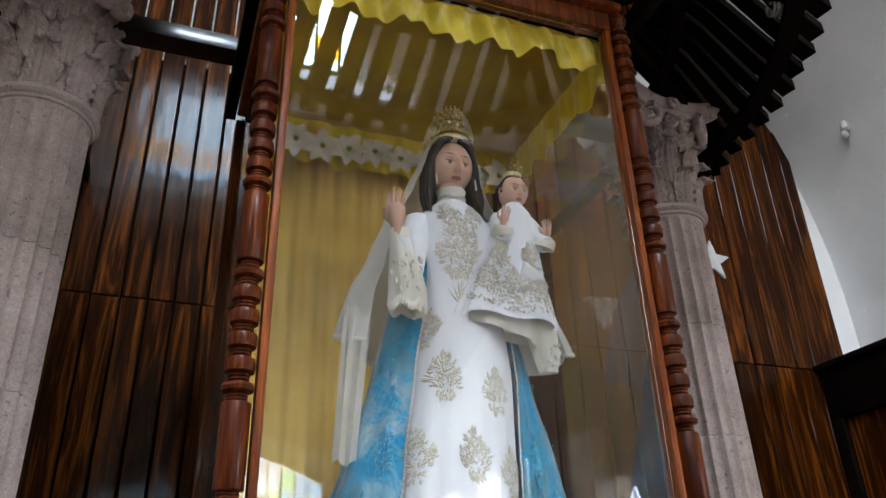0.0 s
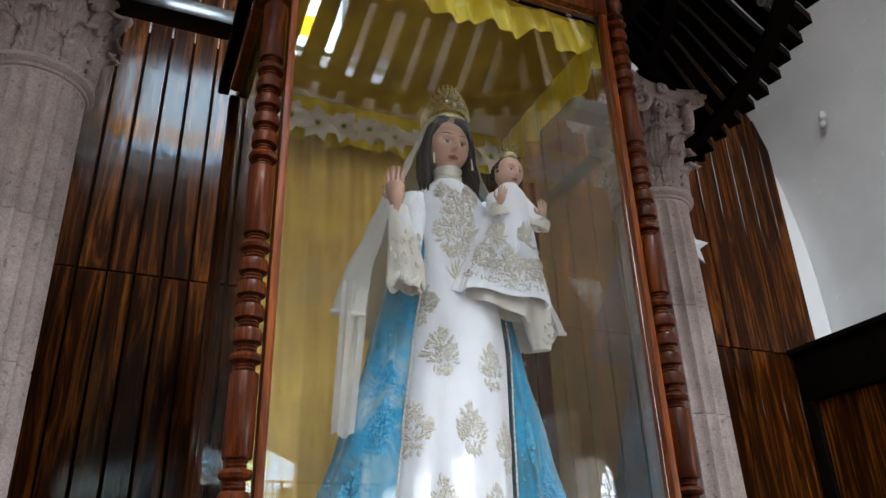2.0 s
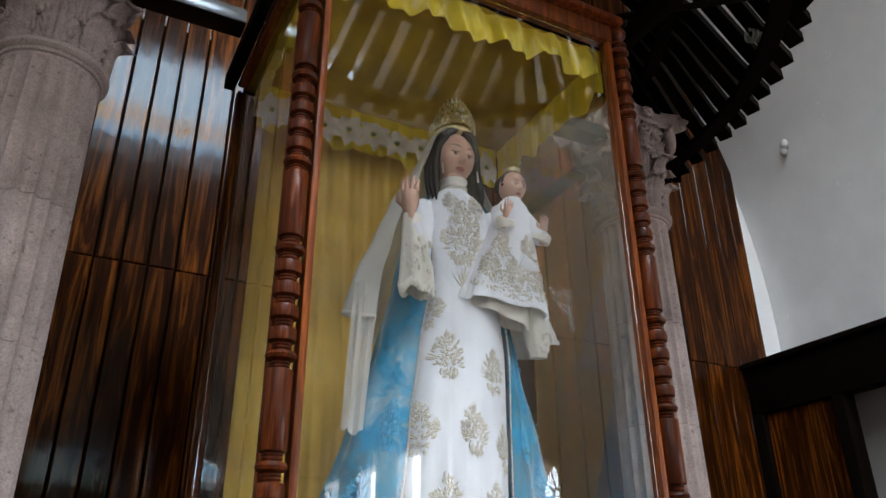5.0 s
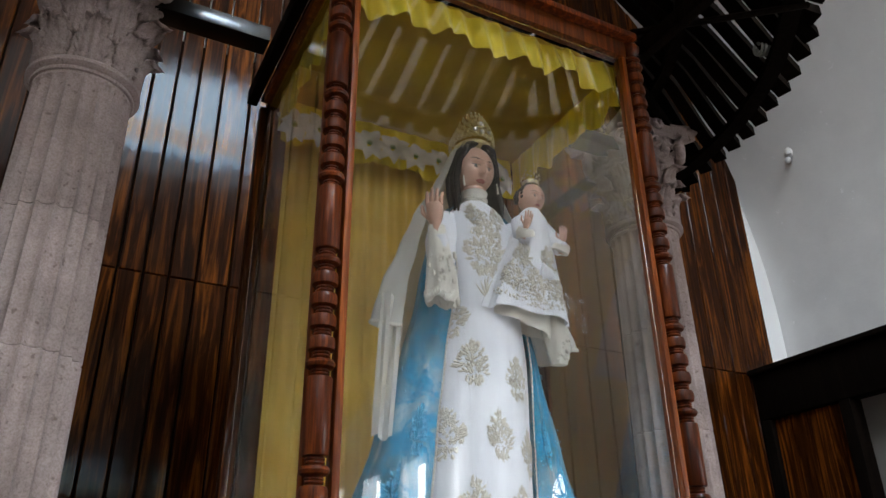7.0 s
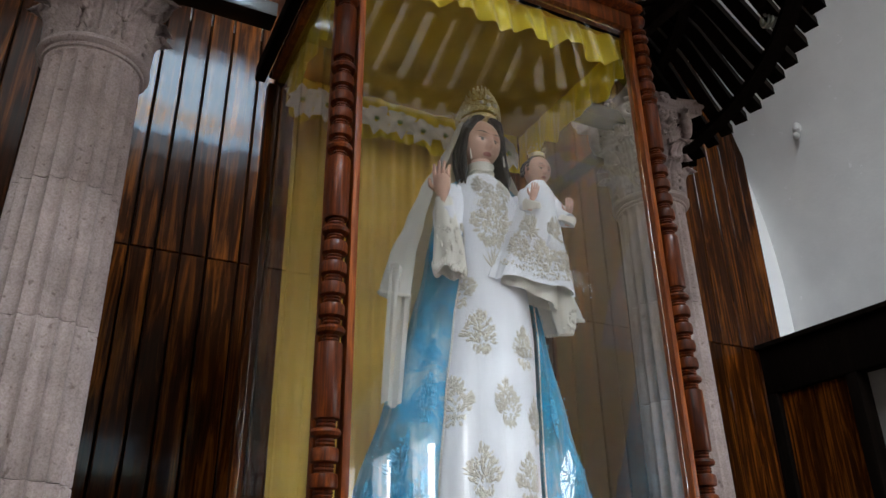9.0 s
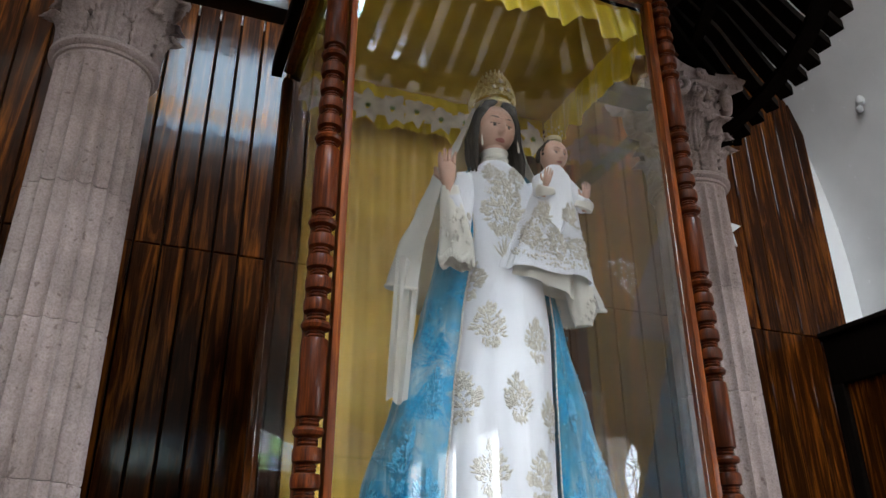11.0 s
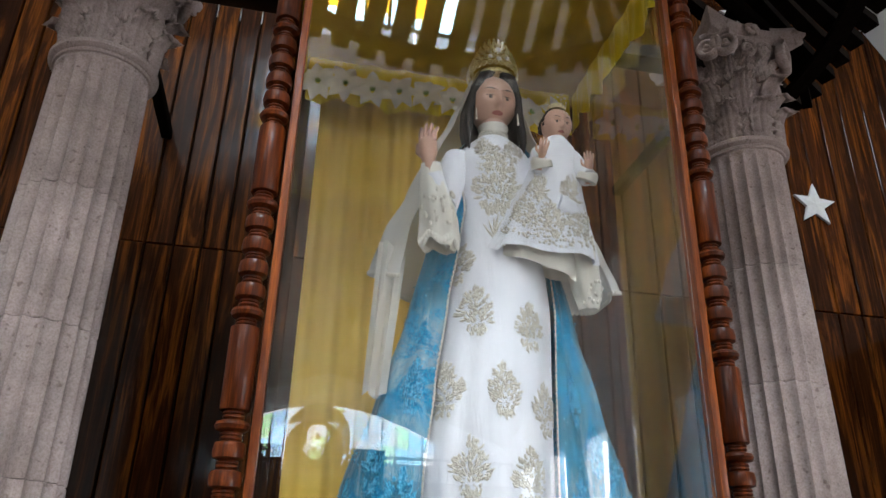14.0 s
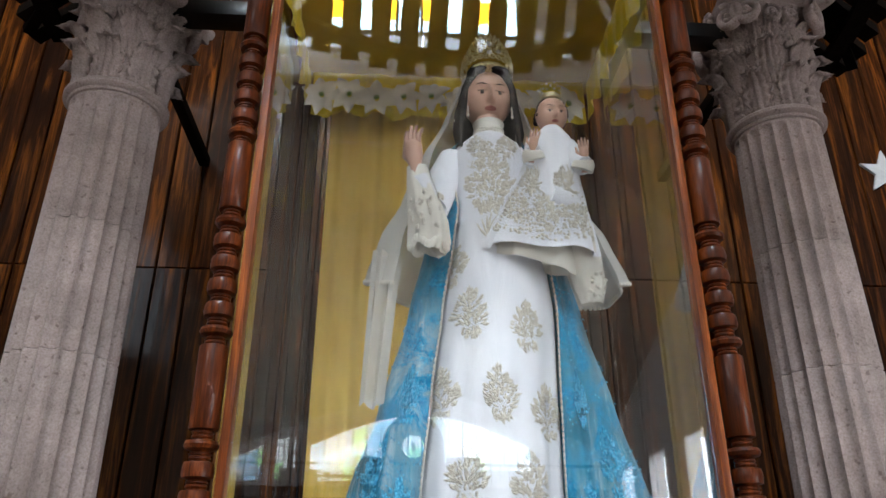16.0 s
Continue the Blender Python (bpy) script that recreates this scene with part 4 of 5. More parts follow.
part("roof_board", box(FX0 - 0.02, FX1 + 0.02, FY + 0.042, RY + 0.03, CASE_Z1 + 0.041, CASE_Z1 + 0.06), DARK, case)


def pane_box(name, *dims):
    ob = part(name, box(*dims), GLASS, case, "clear reflecting glass pane", False)
    ob.visible_shadow = False
    return ob


pane_box("front_pane", FX0 + 0.062, FX1 - 0.062, FY + 0.010, FY + 0.014, CASE_Z0 + 0.07, CASE_Z1 - 0.001)
pane_box("side_pane", FX0 - 0.002, FX0 + 0.002, FY + 0.068, RY - 0.022, CASE_Z0 + 0.001, CASE_Z1 - 0.001)
pane_box("side_pane", FX1 - 0.002, FX1 + 0.002, FY + 0.068, RY - 0.022, CASE_Z0 + 0.001, CASE_Z1 - 0.001)
pane_box("back_pane", FX0 + 0.024, FX1 - 0.024, RY - 0.002, RY + 0.002, CASE_Z0 + 0.001, CASE_Z1 - 0.001)

# cloth lining
def wavy_sheet(p0, p1, z0, z1, folds, depth, nx=90, nz=10, hem=0.0, seed=1, pinch=1.0, gather=0.4):
    """A hanging cloth between two plan points, with folds and an uneven hem."""
    r2 = random.Random(seed)
    ph = [r2.uniform(0, 6.28) for _ in range(4)]
    p0, p1 = Vector(p0), Vector(p1)
    d = (p1 - p0).normalized()
    nrm = Vector((d.y, -d.x))
    b = bmesh.new()
    rows = []
    for k in range(nz + 1):
        v = k / nz
        row = []
        for i in range(nx + 1):
            u = i / nx
            q = p0 + (p1 - p0) * u
            wob = math.sin(2 * math.pi * folds * u + ph[0] + 0.5 * math.sin(5 * u + ph[1])) + gather * math.sin(2 * math.pi * folds * 2.3 * u + ph[2] + 2 * v)
            amp = depth * (pinch + (1 - pinch) * (1 - v))
            q = q + nrm * wob * amp
            low = z0 + hem * math.sin(2 * math.pi * folds * 0.8 * u + ph[3]) + hem * 0.6 * math.sin(2 * math.pi * folds * 0.37 * u + ph[1])
            row.append((q.x, q.y, low + (z1 - low) * v))
        rows.append(row)
    loft(b, rows, False)
    return b


tagged(finish("back_curtain", wavy_sheet((0.272, 2.67), (1.14, 2.67), CASE_Z0 + 0.004, 3.34, 8, 0.008, 140, 12, 0, 3), CURTAIN), "pleated golden yellow curtain hanging behind the statue", "curtain")
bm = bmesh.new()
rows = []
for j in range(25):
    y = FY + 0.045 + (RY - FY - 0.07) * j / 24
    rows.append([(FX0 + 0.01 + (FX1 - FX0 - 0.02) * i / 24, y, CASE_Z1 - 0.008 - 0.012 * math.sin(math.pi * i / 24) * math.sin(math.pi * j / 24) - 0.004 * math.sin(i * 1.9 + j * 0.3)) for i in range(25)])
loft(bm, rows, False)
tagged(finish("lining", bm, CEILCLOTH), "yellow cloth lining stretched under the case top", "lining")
tagged(finish("front_valance", wavy_sheet((FX0 + 0.06, FY + 0.055), (FX1 - 0.05, FY + 0.055), 3.240, 3.365, 6, 0.013, 260, 10, 0.020, 11, 0.45, 1.0), YELLOW), "gathered bright yellow satin valance along the case front", "valance", "case valances")
for x, sd in ((FX0 + 0.035, 4), (FX1 - 0.035, 9)):
    tagged(finish("side_valance", wavy_sheet((x, FY + 0.07), (x, RY - 0.09), 3.20, 3.365, 6, 0.010, 110, 8, 0.018, sd, 0.3), YELLOW), "gathered yellow satin valance along the case side", "valance", "case valances")
tagged(finish("back_valance", wavy_sheet((FX0 + 0.05, 2.505), (FX1 - 0.05, 2.505), 3.165, 3.365, 9, 0.010, 150, 6, 0.012, 21, 0.4), YELLOW), "yellow satin valance under the silk flowers", "valance", "case valances")

fl = bmesh.new()
for i in range(7):
    a0 = 2 * math.pi * i / 7 + 0.12 * math.sin(5 * i)
    t = Vector((math.cos(a0), 0, math.sin(a0)))
    s = Vector((-math.sin(a0), 0, math.cos(a0)))
    rows = []
    for k in range(6):
        q = k / 5
        w = 0.023 * math.sin(math.pi * (0.14 + 0.84 * q)) ** 1.2 + 0.001
        lift = -0.012 * math.sin(math.pi * q) - 0.004 * (i % 2)
        rows.append([tuple(t * (0.008 + (0.068 + 0.008 * (i % 2)) * q) + s * u * w + Vector((0, lift - 0.006 * abs(u), 0))) for u in (-1, -0.4, 0.4, 1)])
    loft(fl, rows, False, 0)
for i in range(7):
    a0 = 2 * math.pi * i / 7
    tube(fl, [(0, -0.008, 0), (0.012 * math.cos(a0), -0.022, 0.012 * math.sin(a0))], 0.0022, 5, 1)
flower = tagged(finish("silk_flower", fl, [PETAL, GREEN]), "white silk flower with green stamens on the valance", "flower", "silk flower garland")
FX = [0.25 + 0.107 * i for i in range(10)]
for i, x in enumerate(FX):
    m = pose(x, 2.475, 3.225 + 0.008 * math.sin(i * 2.1), 12, 33 * i, 6 * math.sin(i))
    if i == 0:
        flower.matrix_basis = m
    else:
        copy_thing(flower, m)

# ---- the statue ----
# z, centre x, centre y, half width, half depth of the gown
GOWN_T = [(1.05, 0.832, 2.14, 0.235, 0.195), (1.45, 0.83, 2.14, 0.208, 0.178), (1.70, 0.83, 2.135, 0.194, 0.163), (1.95, 0.843, 2.13, 0.182, 0.155), (2.20, 0.86, 2.12, 0.168, 0.138),
          (2.42, 0.865, 2.105, 0.138, 0.118), (2.52, 0.865, 2.10, 0.124, 0.104), (2.66, 0.857, 2.10, 0.136, 0.108), (2.74, 0.85, 2.10, 0.128, 0.092), (2.79, 0.848, 2.10, 0.085, 0.07), (2.815, 0.846, 2.095, 0.046, 0.046)]


def gown_point(a, z, off=0.0):
    cx, cy, hw, hd = lerp_table(GOWN_T, z)
    fold = 1 + (0.022 * math.sin(9 * a + 1.0 + 2 * z) + 0.012 * math.sin(17 * a + 4)) * min(1, max(0.0, (2.45 - z) / 0.6))
    return Vector((cx + (hw * fold + off) * math.cos(a), cy + (hd * fold + off) * math.sin(a), z))


def gown_at(x, z, off=0.003):
    """The front of the gown at the given x and height."""
    cx, cy, hw, hd = lerp_table(GOWN_T, z)
    c = max(-0.96, min(0.96, (x - cx) / hw))
    return gown_point(-math.acos(c), z, off)


def blade(b, place, x, z, ang, length, width, mi):
    """A raised leaf of embroidery laid on a surface."""
    d = Vector((math.sin(ang), math.cos(ang)))
    s = Vector((d.y, -d.x))
    top, rows = [], []
    for k in range(5):
        q = k / 4
        w = width * math.sin(math.pi * (0.10 + 0.85 * q))
        bend = 0.10 * length * math.sin(math.pi * q)
        row = []
        for u in (-1, 0, 1):
            p = d * length * q + s * (u * w + bend * (1 if ang > 0 else -1))
            row.append(place(x + p.x, z + p.y, 0.0012 if u else 0.003))
        rows.append(row)
    loft(b, rows, False, mi)


def sequin_dots(b, place, x, z, w, h, count, size, mi, seed):
    """Round sequins scattered over an oval patch."""
    r3 = random.Random(seed)
    for k in range(count):
        a, q = r3.uniform(0, 6.28), math.sqrt(r3.random())
        p = place(x + w * q * math.cos(a), z + h * q * math.sin(a), 0.004)
        sz = size * r3.uniform(0.6, 1.2)
        ball(b, p, sz, sz * 0.5, sz, 6, 4, mi)


def motif(b, place, x, z, size, mi, seed):
    """A pointed spray of many small sequinned leaves round a stem, with loose beads."""
    r3 = random.Random(seed)
    lean = r3.uniform(-0.08, 0.08)
    made = 0
    while made < 150:
        u, v = r3.uniform(-0.30, 0.30), r3.uniform(-0.46, 0.44)
        half = 0.29 * max(0.0, 1 - abs(v + 0.05) / 0.5) ** 0.65
        if abs(u) > half:
            continue
        ang = math.atan2(u * 2.2, 0.34 + v * 0.5) + r3.uniform(-0.45, 0.45)
        if v < -0.26:
            ang = math.pi + r3.uniform(-0.5, 0.5)
        blade(b, place, x + (u + lean * v) * size * 0.92, z + v * size * 0.92, ang, size * r3.uniform(0.07, 0.12), size * r3.uniform(0.017, 0.030), mi)
        made += 1
    for k in range(3):
        blade(b, place, x + lean * 0.3 * size, z + size * 0.33, (k - 1) * 0.26, size * (0.19 - 0.04 * abs(k - 1)), size * 0.016, mi)
    sequin_dots(b, place, x, z, 0.17 * size, 0.36 * size, 26, size * 0.014, mi, seed + 5)


def head(b, at, s, turn, skin, lips, eyes, nod=0.24):
    """A simple carved head: an egg with brow, nose and chin."""
    rot = Matrix.Translation(at) @ Matrix.Rotation(turn, 4, "Z") @ Matrix.Rotation(nod, 4, "X") @ Matrix.Translation((0, 0.012 * s, -0.006 * s))
    nu, nv = 132, 110
    rows = []
    for k in range(nv + 1):
        ph = math.pi * (0.02 + 0.96 * k / nv)
        row = []
        for i in range(nu):
            th = 2 * math.pi * i / nu
            x, y, z = math.sin(ph) * math.sin(th), -math.sin(ph) * math.cos(th), math.cos(ph)
            low = max(0.0, -z)
            px, py, pz = 0.084 * x * (1 - 0.24 * low ** 1.5), 0.082 * y * (1 - 0.05 * low), 0.100 * z
            if y < 0:
                f = -y
                nose = math.exp(-(px / 0.009) ** 2) * (math.exp(-((pz + 0.020) / 0.015) ** 2) + 0.55 * math.exp(-((pz - 0.004) / 0.02) ** 2))
                eye = sum(math.exp(-((px - e) / 0.017) ** 2 - ((pz - 0.010) / 0.012) ** 2) for e in (-0.029, 0.029))
                ball = sum(math.exp(-((px - e) / 0.011) ** 2 - ((pz - 0.006) / 0.0062) ** 2) for e in (-0.029, 0.029))
                brow = sum(math.exp(-((px - e) / 0.022) ** 2 - ((pz - 0.029) / 0.008) ** 2) for e in (-0.030, 0.030))
                wing = sum(math.exp(-((px - e) / 0.005) ** 2 - ((pz + 0.024) / 0.008) ** 2) for e in (-0.010, 0.010))
                cleft = math.exp(-(px / 0.021) ** 2 - ((pz + 0.050) / 0.0018) ** 2) + math.exp(-(px / 0.014) ** 2 - ((pz + 0.064) / 0.005) ** 2)
                mouth = math.exp(-(px / 0.020) ** 2 - ((pz + 0.050) / 0.008) ** 2)
                chin = math.exp(-(px / 0.020) ** 2 - ((pz + 0.078) / 0.014) ** 2)
                py -= f * (0.021 * nose - 0.012 * eye + 0.005 * ball + 0.003 * brow + 0.006 * wing + 0.006 * mouth - 0.003 * cleft + 0.008 * chin)
            row.append(rot @ (Vector((px, py, pz)) * s))
        rows.append(row)
    before = set(b.faces)
    loft(b, rows, True, skin, True)
    inv = rot.inverted()
    for f in set(b.faces) - before:
        c = inv @ f.calc_center_median() / s
        if c.y < -0.05:
            if (c.x / 0.019) ** 2 + ((c.z + 0.050) / 0.0072) ** 2 < 1:
                f.material_index = lips
            for e in (-0.029, 0.029):
                u = (c.x - e) / 0.0170
                if abs(u) < 1.0:
                    top, low = 0.0085 + 0.0065 * (1 - u * u), 0.0050 - 0.0075 * (1 - u * u)
                    if low < c.z < top:
                        f.material_index = eyes if abs(u) < 0.42 or c.z > top - 0.0028 else skin
                u = (c.x - e * 1.05) / 0.022
                if abs(u) < 1.0 and abs(c.z - 0.0300 - 0.0045 * (1 - (u + (0.25 if e < 0 else -0.25)) ** 2)) < 0.0026 * (1.25 - abs(u)):
                    f.material_index = eyes


def hand(b, wrist, way, s, mi, spread=0.35, side=None):
    wrist, way = Vector(wrist), Vector(way).normalized()
    side = Vector(side).normalized() if side else way.orthogonal().normalized()
    side = (side - way * side.dot(way)).normalized()
    palm = way.cross(side)
    tube(b, [wrist - way * 0.10 * s, wrist - way * 0.03 * s, wrist, wrist + way * 0.03 * s, wrist + way * 0.07 * s, wrist + way * 0.085 * s], [0.024 * s, 0.022 * s, 0.022 * s, 0.033 * s, 0.034 * s, 0.024 * s], 10, mi)
    for k in range(4):
        u = (k - 1.5) / 1.5
        base = wrist + way * 0.075 * s + side * u * 0.026 * s
        d = (way + side * u * spread * 0.4).normalized()
        L = (0.062, 0.075, 0.072, 0.055)[k] * s
        tube(b, [base, base + d * L * 0.5 + palm * 0.004 * s, base + d * L + palm * (0.016 + 0.004 * k) * s], [0.0095 * s, 0.009 * s, 0.006 * s], 7, mi)
    base = wrist + way * 0.03 * s - side * 0.028 * s
    tube(b, [base, base + (way * 0.6 - side * 0.6 + palm * 0.4) * 0.035 * s, base + (way - side * 0.5 + palm * 0.5) * 0.055 * s], [0.011 * s, 0.010 * s, 0.007 * s], 7, mi)


def cone_sleeve(b, pts, radii, mi, n=26, ripple=0.12, flat=1.0):
    """A wide cloth sleeve with folds that grow towards its open end."""
    pts = [Vector(p) for p in pts]
    rings = []
    for i, p in enumerate(pts):
        d = (pts[min(i + 1, len(pts) - 1)] - pts[max(i - 1, 0)]).normalized()
        side = d.cross(Vector((0, 1, 0))).normalized()
        up = d.cross(side)
        q = i / (len(pts) - 1)
        rings.append([p + radii[i] * (1 + ripple * q * math.sin(6 * a + 2)) * (math.cos(a) * side + flat * math.sin(a) * up) for a in [2 * math.pi * k / n for k in range(n)]])
    loft(b, rings, True, mi)


SM = [GOWN, LACE, SEQUIN, SKIN, LIPS, EYES, HAIR]
st = bmesh.new()
zs = [1.052] + [1.10 + 0.045 * i for i in range(39)]
loft(st, [[gown_point(2 * math.pi * i / 72, z) for i in range(72)] for z in zs], True, 0, True)
# collar and neck
lathe([(0.046, 2.795), (0.049, 2.81), (0.046, 2.83), (0.047, 2.846), (0.052, 2.856)], 28, st, (0.846, 2.092, 0), 1)
lathe([(0.046, 2.80), (0.041, 2.84), (0.041, 2.90)], 20, st, (0.846, 2.095, 0), 3)
HEAD = (0.846, 2.085, 2.958)
head(st, HEAD, 1.0, radians(4), 3, 4, 5)


def hair_ring(z):
    t = lerp_table([(2.735, 0.080, 0.026, 0.068), (2.80, 0.088, 0.030, 0.078), (2.90, 0.090, 0.040, 0.085), (2.98, 0.083, 0.055, 0.088), (3.03, 0.074, 0.068, 0.084), (3.06, 0.052, 0.055, 0.062), (3.075, 0.012, 0.015, 0.015)], z)
    return t


rows = []
for k in range(22):
    z = 2.735 + 0.34 * k / 21
    w, front, back = hair_ring(z)
    row = []
    for i in range(25):
        a = math.pi * (-0.10 + 1.20 * i / 24)
        wav = 1 + 0.03 * math.sin(14 * a + 22 * z)
        yy = math.sin(a)
        row.append((HEAD[0] + w * wav * math.cos(a), HEAD[1] + 0.012 + (back if yy > 0 else front * 2.4) * yy * wav - max(0, z - 2.99) * 0.30, z))
    rows.append(row)
loft(st, rows, False, 6)
# locks beside the cheeks
for s in (-1, 1):
    for k in range(3):
        x = HEAD[0] + s * (0.080 + 0.006 * k)
        y = HEAD[1] - 0.018 + 0.018 * k
        tube(st, [(HEAD[0] + s * 0.012, HEAD[1] - 0.052 + 0.012 * k, 3.052), (HEAD[0] + s * 0.050, HEAD[1] - 0.054 + 0.018 * k, 3.028), (HEAD[0] + s * 0.078, y - 0.012, 2.97), (x + s * 0.006, y, 2.90), (x + s * 0.012, y - 0.015, 2.82), (x + s * 0.012 - s * 0.006 * k, y - 0.020, 2.745 - 0.018 * k)], [0.010, 0.015, 0.013, 0.014, 0.013, 0.003], 9, 6)
# ear drops
for s in (-1, 1):
    tube(st, [(HEAD[0] + s * 0.071, HEAD[1] - 0.045, 2.895), (HEAD[0] + s * 0.071, HEAD[1] - 0.05, 2.85)], [0.002, 0.004], 7, 2)
# raised arm with a wide lace sleeve
tube(st, [(0.735, 2.11, 2.72), (0.690, 2.07, 2.61), (0.662, 2.01, 2.49), (0.640, 1.970, 2.515), (0.618, 1.950, 2.575)], [0.056, 0.054, 0.046, 0.036, 0.030], 16, 0)
cone_sleeve(st, [(0.612, 1.945, 2.605), (0.620, 1.953, 2.555), (0.634, 1.966, 2.50), (0.648, 1.98, 2.435), (0.652, 1.985, 2.380), (0.645, 1.985, 2.355)], [0.030, 0.037, 0.046, 0.055, 0.057, 0.050], 1, 36, 0.16, 0.7)
for k in range(40):
    a = 2 * math.pi * k / 40
    ball(st, (0.650 + 0.054 * math.cos(a), 1.985 + 0.040 * math.sin(a), 2.368 + 0.012 * math.sin(5 * a)), 0.009, 0.006, 0.014, 6, 4, 1)
for k in range(30):
    r3 = random.Random(300 + k)
    a, q = -r3.uniform(0.2, 2.9), r3.random()
    ball(st, (0.640 + 0.05 * math.cos(a), 1.975 + 0.042 * math.sin(a), 2.40 + 0.12 * q), 0.006, 0.004, 0.009, 6, 4, 2)
hand(st, (0.605, 1.940, 2.608), (-0.12, -0.16, 0.95), 0.86, 3, 0.15, (0.75, -0.65, 0.0))
# arm under the child
tube(st, [(0.965, 2.11, 2.73), (1.03, 2.08, 2.62), (1.07, 2.02, 2.53), (1.06, 1.97, 2.50), (1.0, 1.95, 2.52)], [0.058, 0.056, 0.05, 0.045, 0.04], 16, 0)
cone_sleeve(st, [(1.06, 2.00, 2.49), (1.085, 2.00, 2.42), (1.105, 2.01, 2.34), (1.118, 2.015, 2.27), (1.122, 2.02, 2.215)], [0.055, 0.056, 0.052, 0.046, 0.030], 1, 28, 0.10, 0.8)
for k in range(26):
    a = k * 2.4
    z = 2.225 + 0.075 * (k / 26)
    r0 = 0.028 + 0.018 * (k / 26)
    ball(st, (1.121 + r0 * math.cos(a), 2.018 - abs(r0 * 0.9 * math.sin(a)) - 0.003, z), 0.007, 0.004, 0.007, 6, 4, 2)
# embroidery on the skirt and bodice
for i, (x, z, s) in enumerate([(0.770, 2.175, 0.165), (0.925, 2.135, 0.155), (0.690, 1.95, 0.165), (0.845, 1.945, 0.165), (0.975, 1.905, 0.16), (0.755, 1.735, 0.17), (0.915, 1.715, 0.165), (0.665, 1.52, 0.17), (0.835, 1.50, 0.17), (0.985, 1.49, 0.17), (0.715, 2.345, 0.17), (0.75, 1.28, 0.17), (0.91, 1.27, 0.17)]):
    motif(st, gown_at, x, z, s, 2, 40 + i)
motif(st, gown_at, 0.833, 2.60, 0.24, 2, 701)
sequin_dots(st, gown_at, 0.832, 2.63, 0.062, 0.11, 150, 0.0042, 2, 702)
motif(st, gown_at, 0.80, 2.73, 0.11, 2, 703)
motif(st, gown_at, 0.89, 2.73, 0.11, 2, 704)
for k in range(7):
    blade(st, gown_at, 0.838 + 0.015 * (k - 3), 2.49 - 0.012 * abs(k - 3), 3.14 + 0.24 * (k - 3), 0.11, 0.004, 2)
for k in range(60):
    a = 2 * math.pi * k / 60
    ball(st, (0.846 + 0.048 * math.cos(a), 2.092 + 0.048 * math.sin(a), 2.815 + 0.012 * math.sin(3.0 * k)), 0.004, 0.004, 0.005, 6, 4, 2)
tagged(finish("statue", st, SM), "carved standing statue in a white embroidered satin gown", "statue")

# ---- child statue on the arm ----
CH = (1.025, 1.995)
CHILD_T = [(2.355, -0.050, 0.165, 0.054), (2.42, -0.043, 0.150, 0.055), (2.52, -0.028, 0.120, 0.058), (2.62, -0.01, 0.092, 0.060), (2.70, 0.0, 0.074, 0.056), (2.750, 0.004, 0.060, 0.046), (2.785, 0.006, 0.030, 0.030)]


def child_point(a, z, off=0.0):
    dx, hw, hd = lerp_table(CHILD_T, z)
    low = min(1, max(0, (2.70 - z) / 0.3))
    fold = 1 + low * (0.06 * math.sin(7 * a + 0.5) + 0.03 * math.sin(13 * a + 2))
    return Vector((CH[0] + dx + (hw * fold + off) * math.cos(a), CH[1] + (hd * fold + off) * math.sin(a) - 0.015 * low, z + 0.008 * low * math.sin(5 * a) - 0.008 * low * math.cos(a)))


def child_at(x, z, off=0.003):
    dx, hw, hd = lerp_table(CHILD_T, z)
    c = max(-0.96, min(0.96, (x - CH[0] - dx) / hw))
    return child_point(-math.acos(c), z, off)


ch = bmesh.new()
loft(ch, [[child_point(2 * math.pi * i / 64, 2.355 + 0.43 * k / 24) for i in range(64)] for k in range(25)], True, 0)
cone_sleeve(ch, [(CH[0] - 0.04, CH[1], 2.42), (CH[0] - 0.055, CH[1], 2.36), (CH[0] - 0.065, CH[1] + 0.005, 2.322)], [0.10, 0.115, 0.118], 1, 60, 0.10, 0.42)
head(ch, (1.035, 1.985, 2.835), 0.60, radians(6), 3, 4, 5)
for k in range(13):
    a = math.pi * (-0.05 + 1.10 * k / 12)
    for j in range(3):
        ball(ch, (1.035 + 0.043 * math.cos(a), 1.985 + 0.022 * j, 2.839 + 0.052 * math.sin(a)), 0.010, 0.013, 0.010, 8, 6, 6)
ball(ch, (1.035, 2.005, 2.846), 0.045, 0.042, 0.054, 16, 12, 6)
for s, hx, hy, hz in ((-1, 0.955, 1.925, 2.668), (1, 1.108, 1.925, 2.640)):
    tube(ch, [(CH[0] + s * 0.05, CH[1], 2.725), ((CH[0] + hx) / 2 + s * 0.03, 1.96, 2.655), (hx, hy + 0.01, hz - 0.02)], [0.030, 0.033, 0.030], 12, 0)
    tube(ch, [(hx - s * 0.006, hy + 0.014, hz - 0.032), (hx, hy + 0.006, hz - 0.012), (hx, hy, hz - 0.004)], [0.034, 0.033, 0.027], 14, 1)
    hand(ch, (hx, hy, hz), (-0.1 * s, -0.45, 0.9), 0.42, 3, 0.3, (1, -0.3, 0))
for i, (x, z, s) in enumerate([(0.90, 2.475, 0.12), (0.985, 2.46, 0.13), (1.07, 2.47, 0.12), (0.945, 2.56, 0.10), (1.04, 2.57, 0.10)]):
    motif(ch, child_at, x, z, s, 2, 90 + i)
sequin_dots(ch, child_at, 0.985, 2.415, 0.15, 0.045, 170, 0.0045, 2, 91)
sequin_dots(ch, child_at, 0.925, 2.48, 0.05, 0.06, 70, 0.0045, 2, 92)
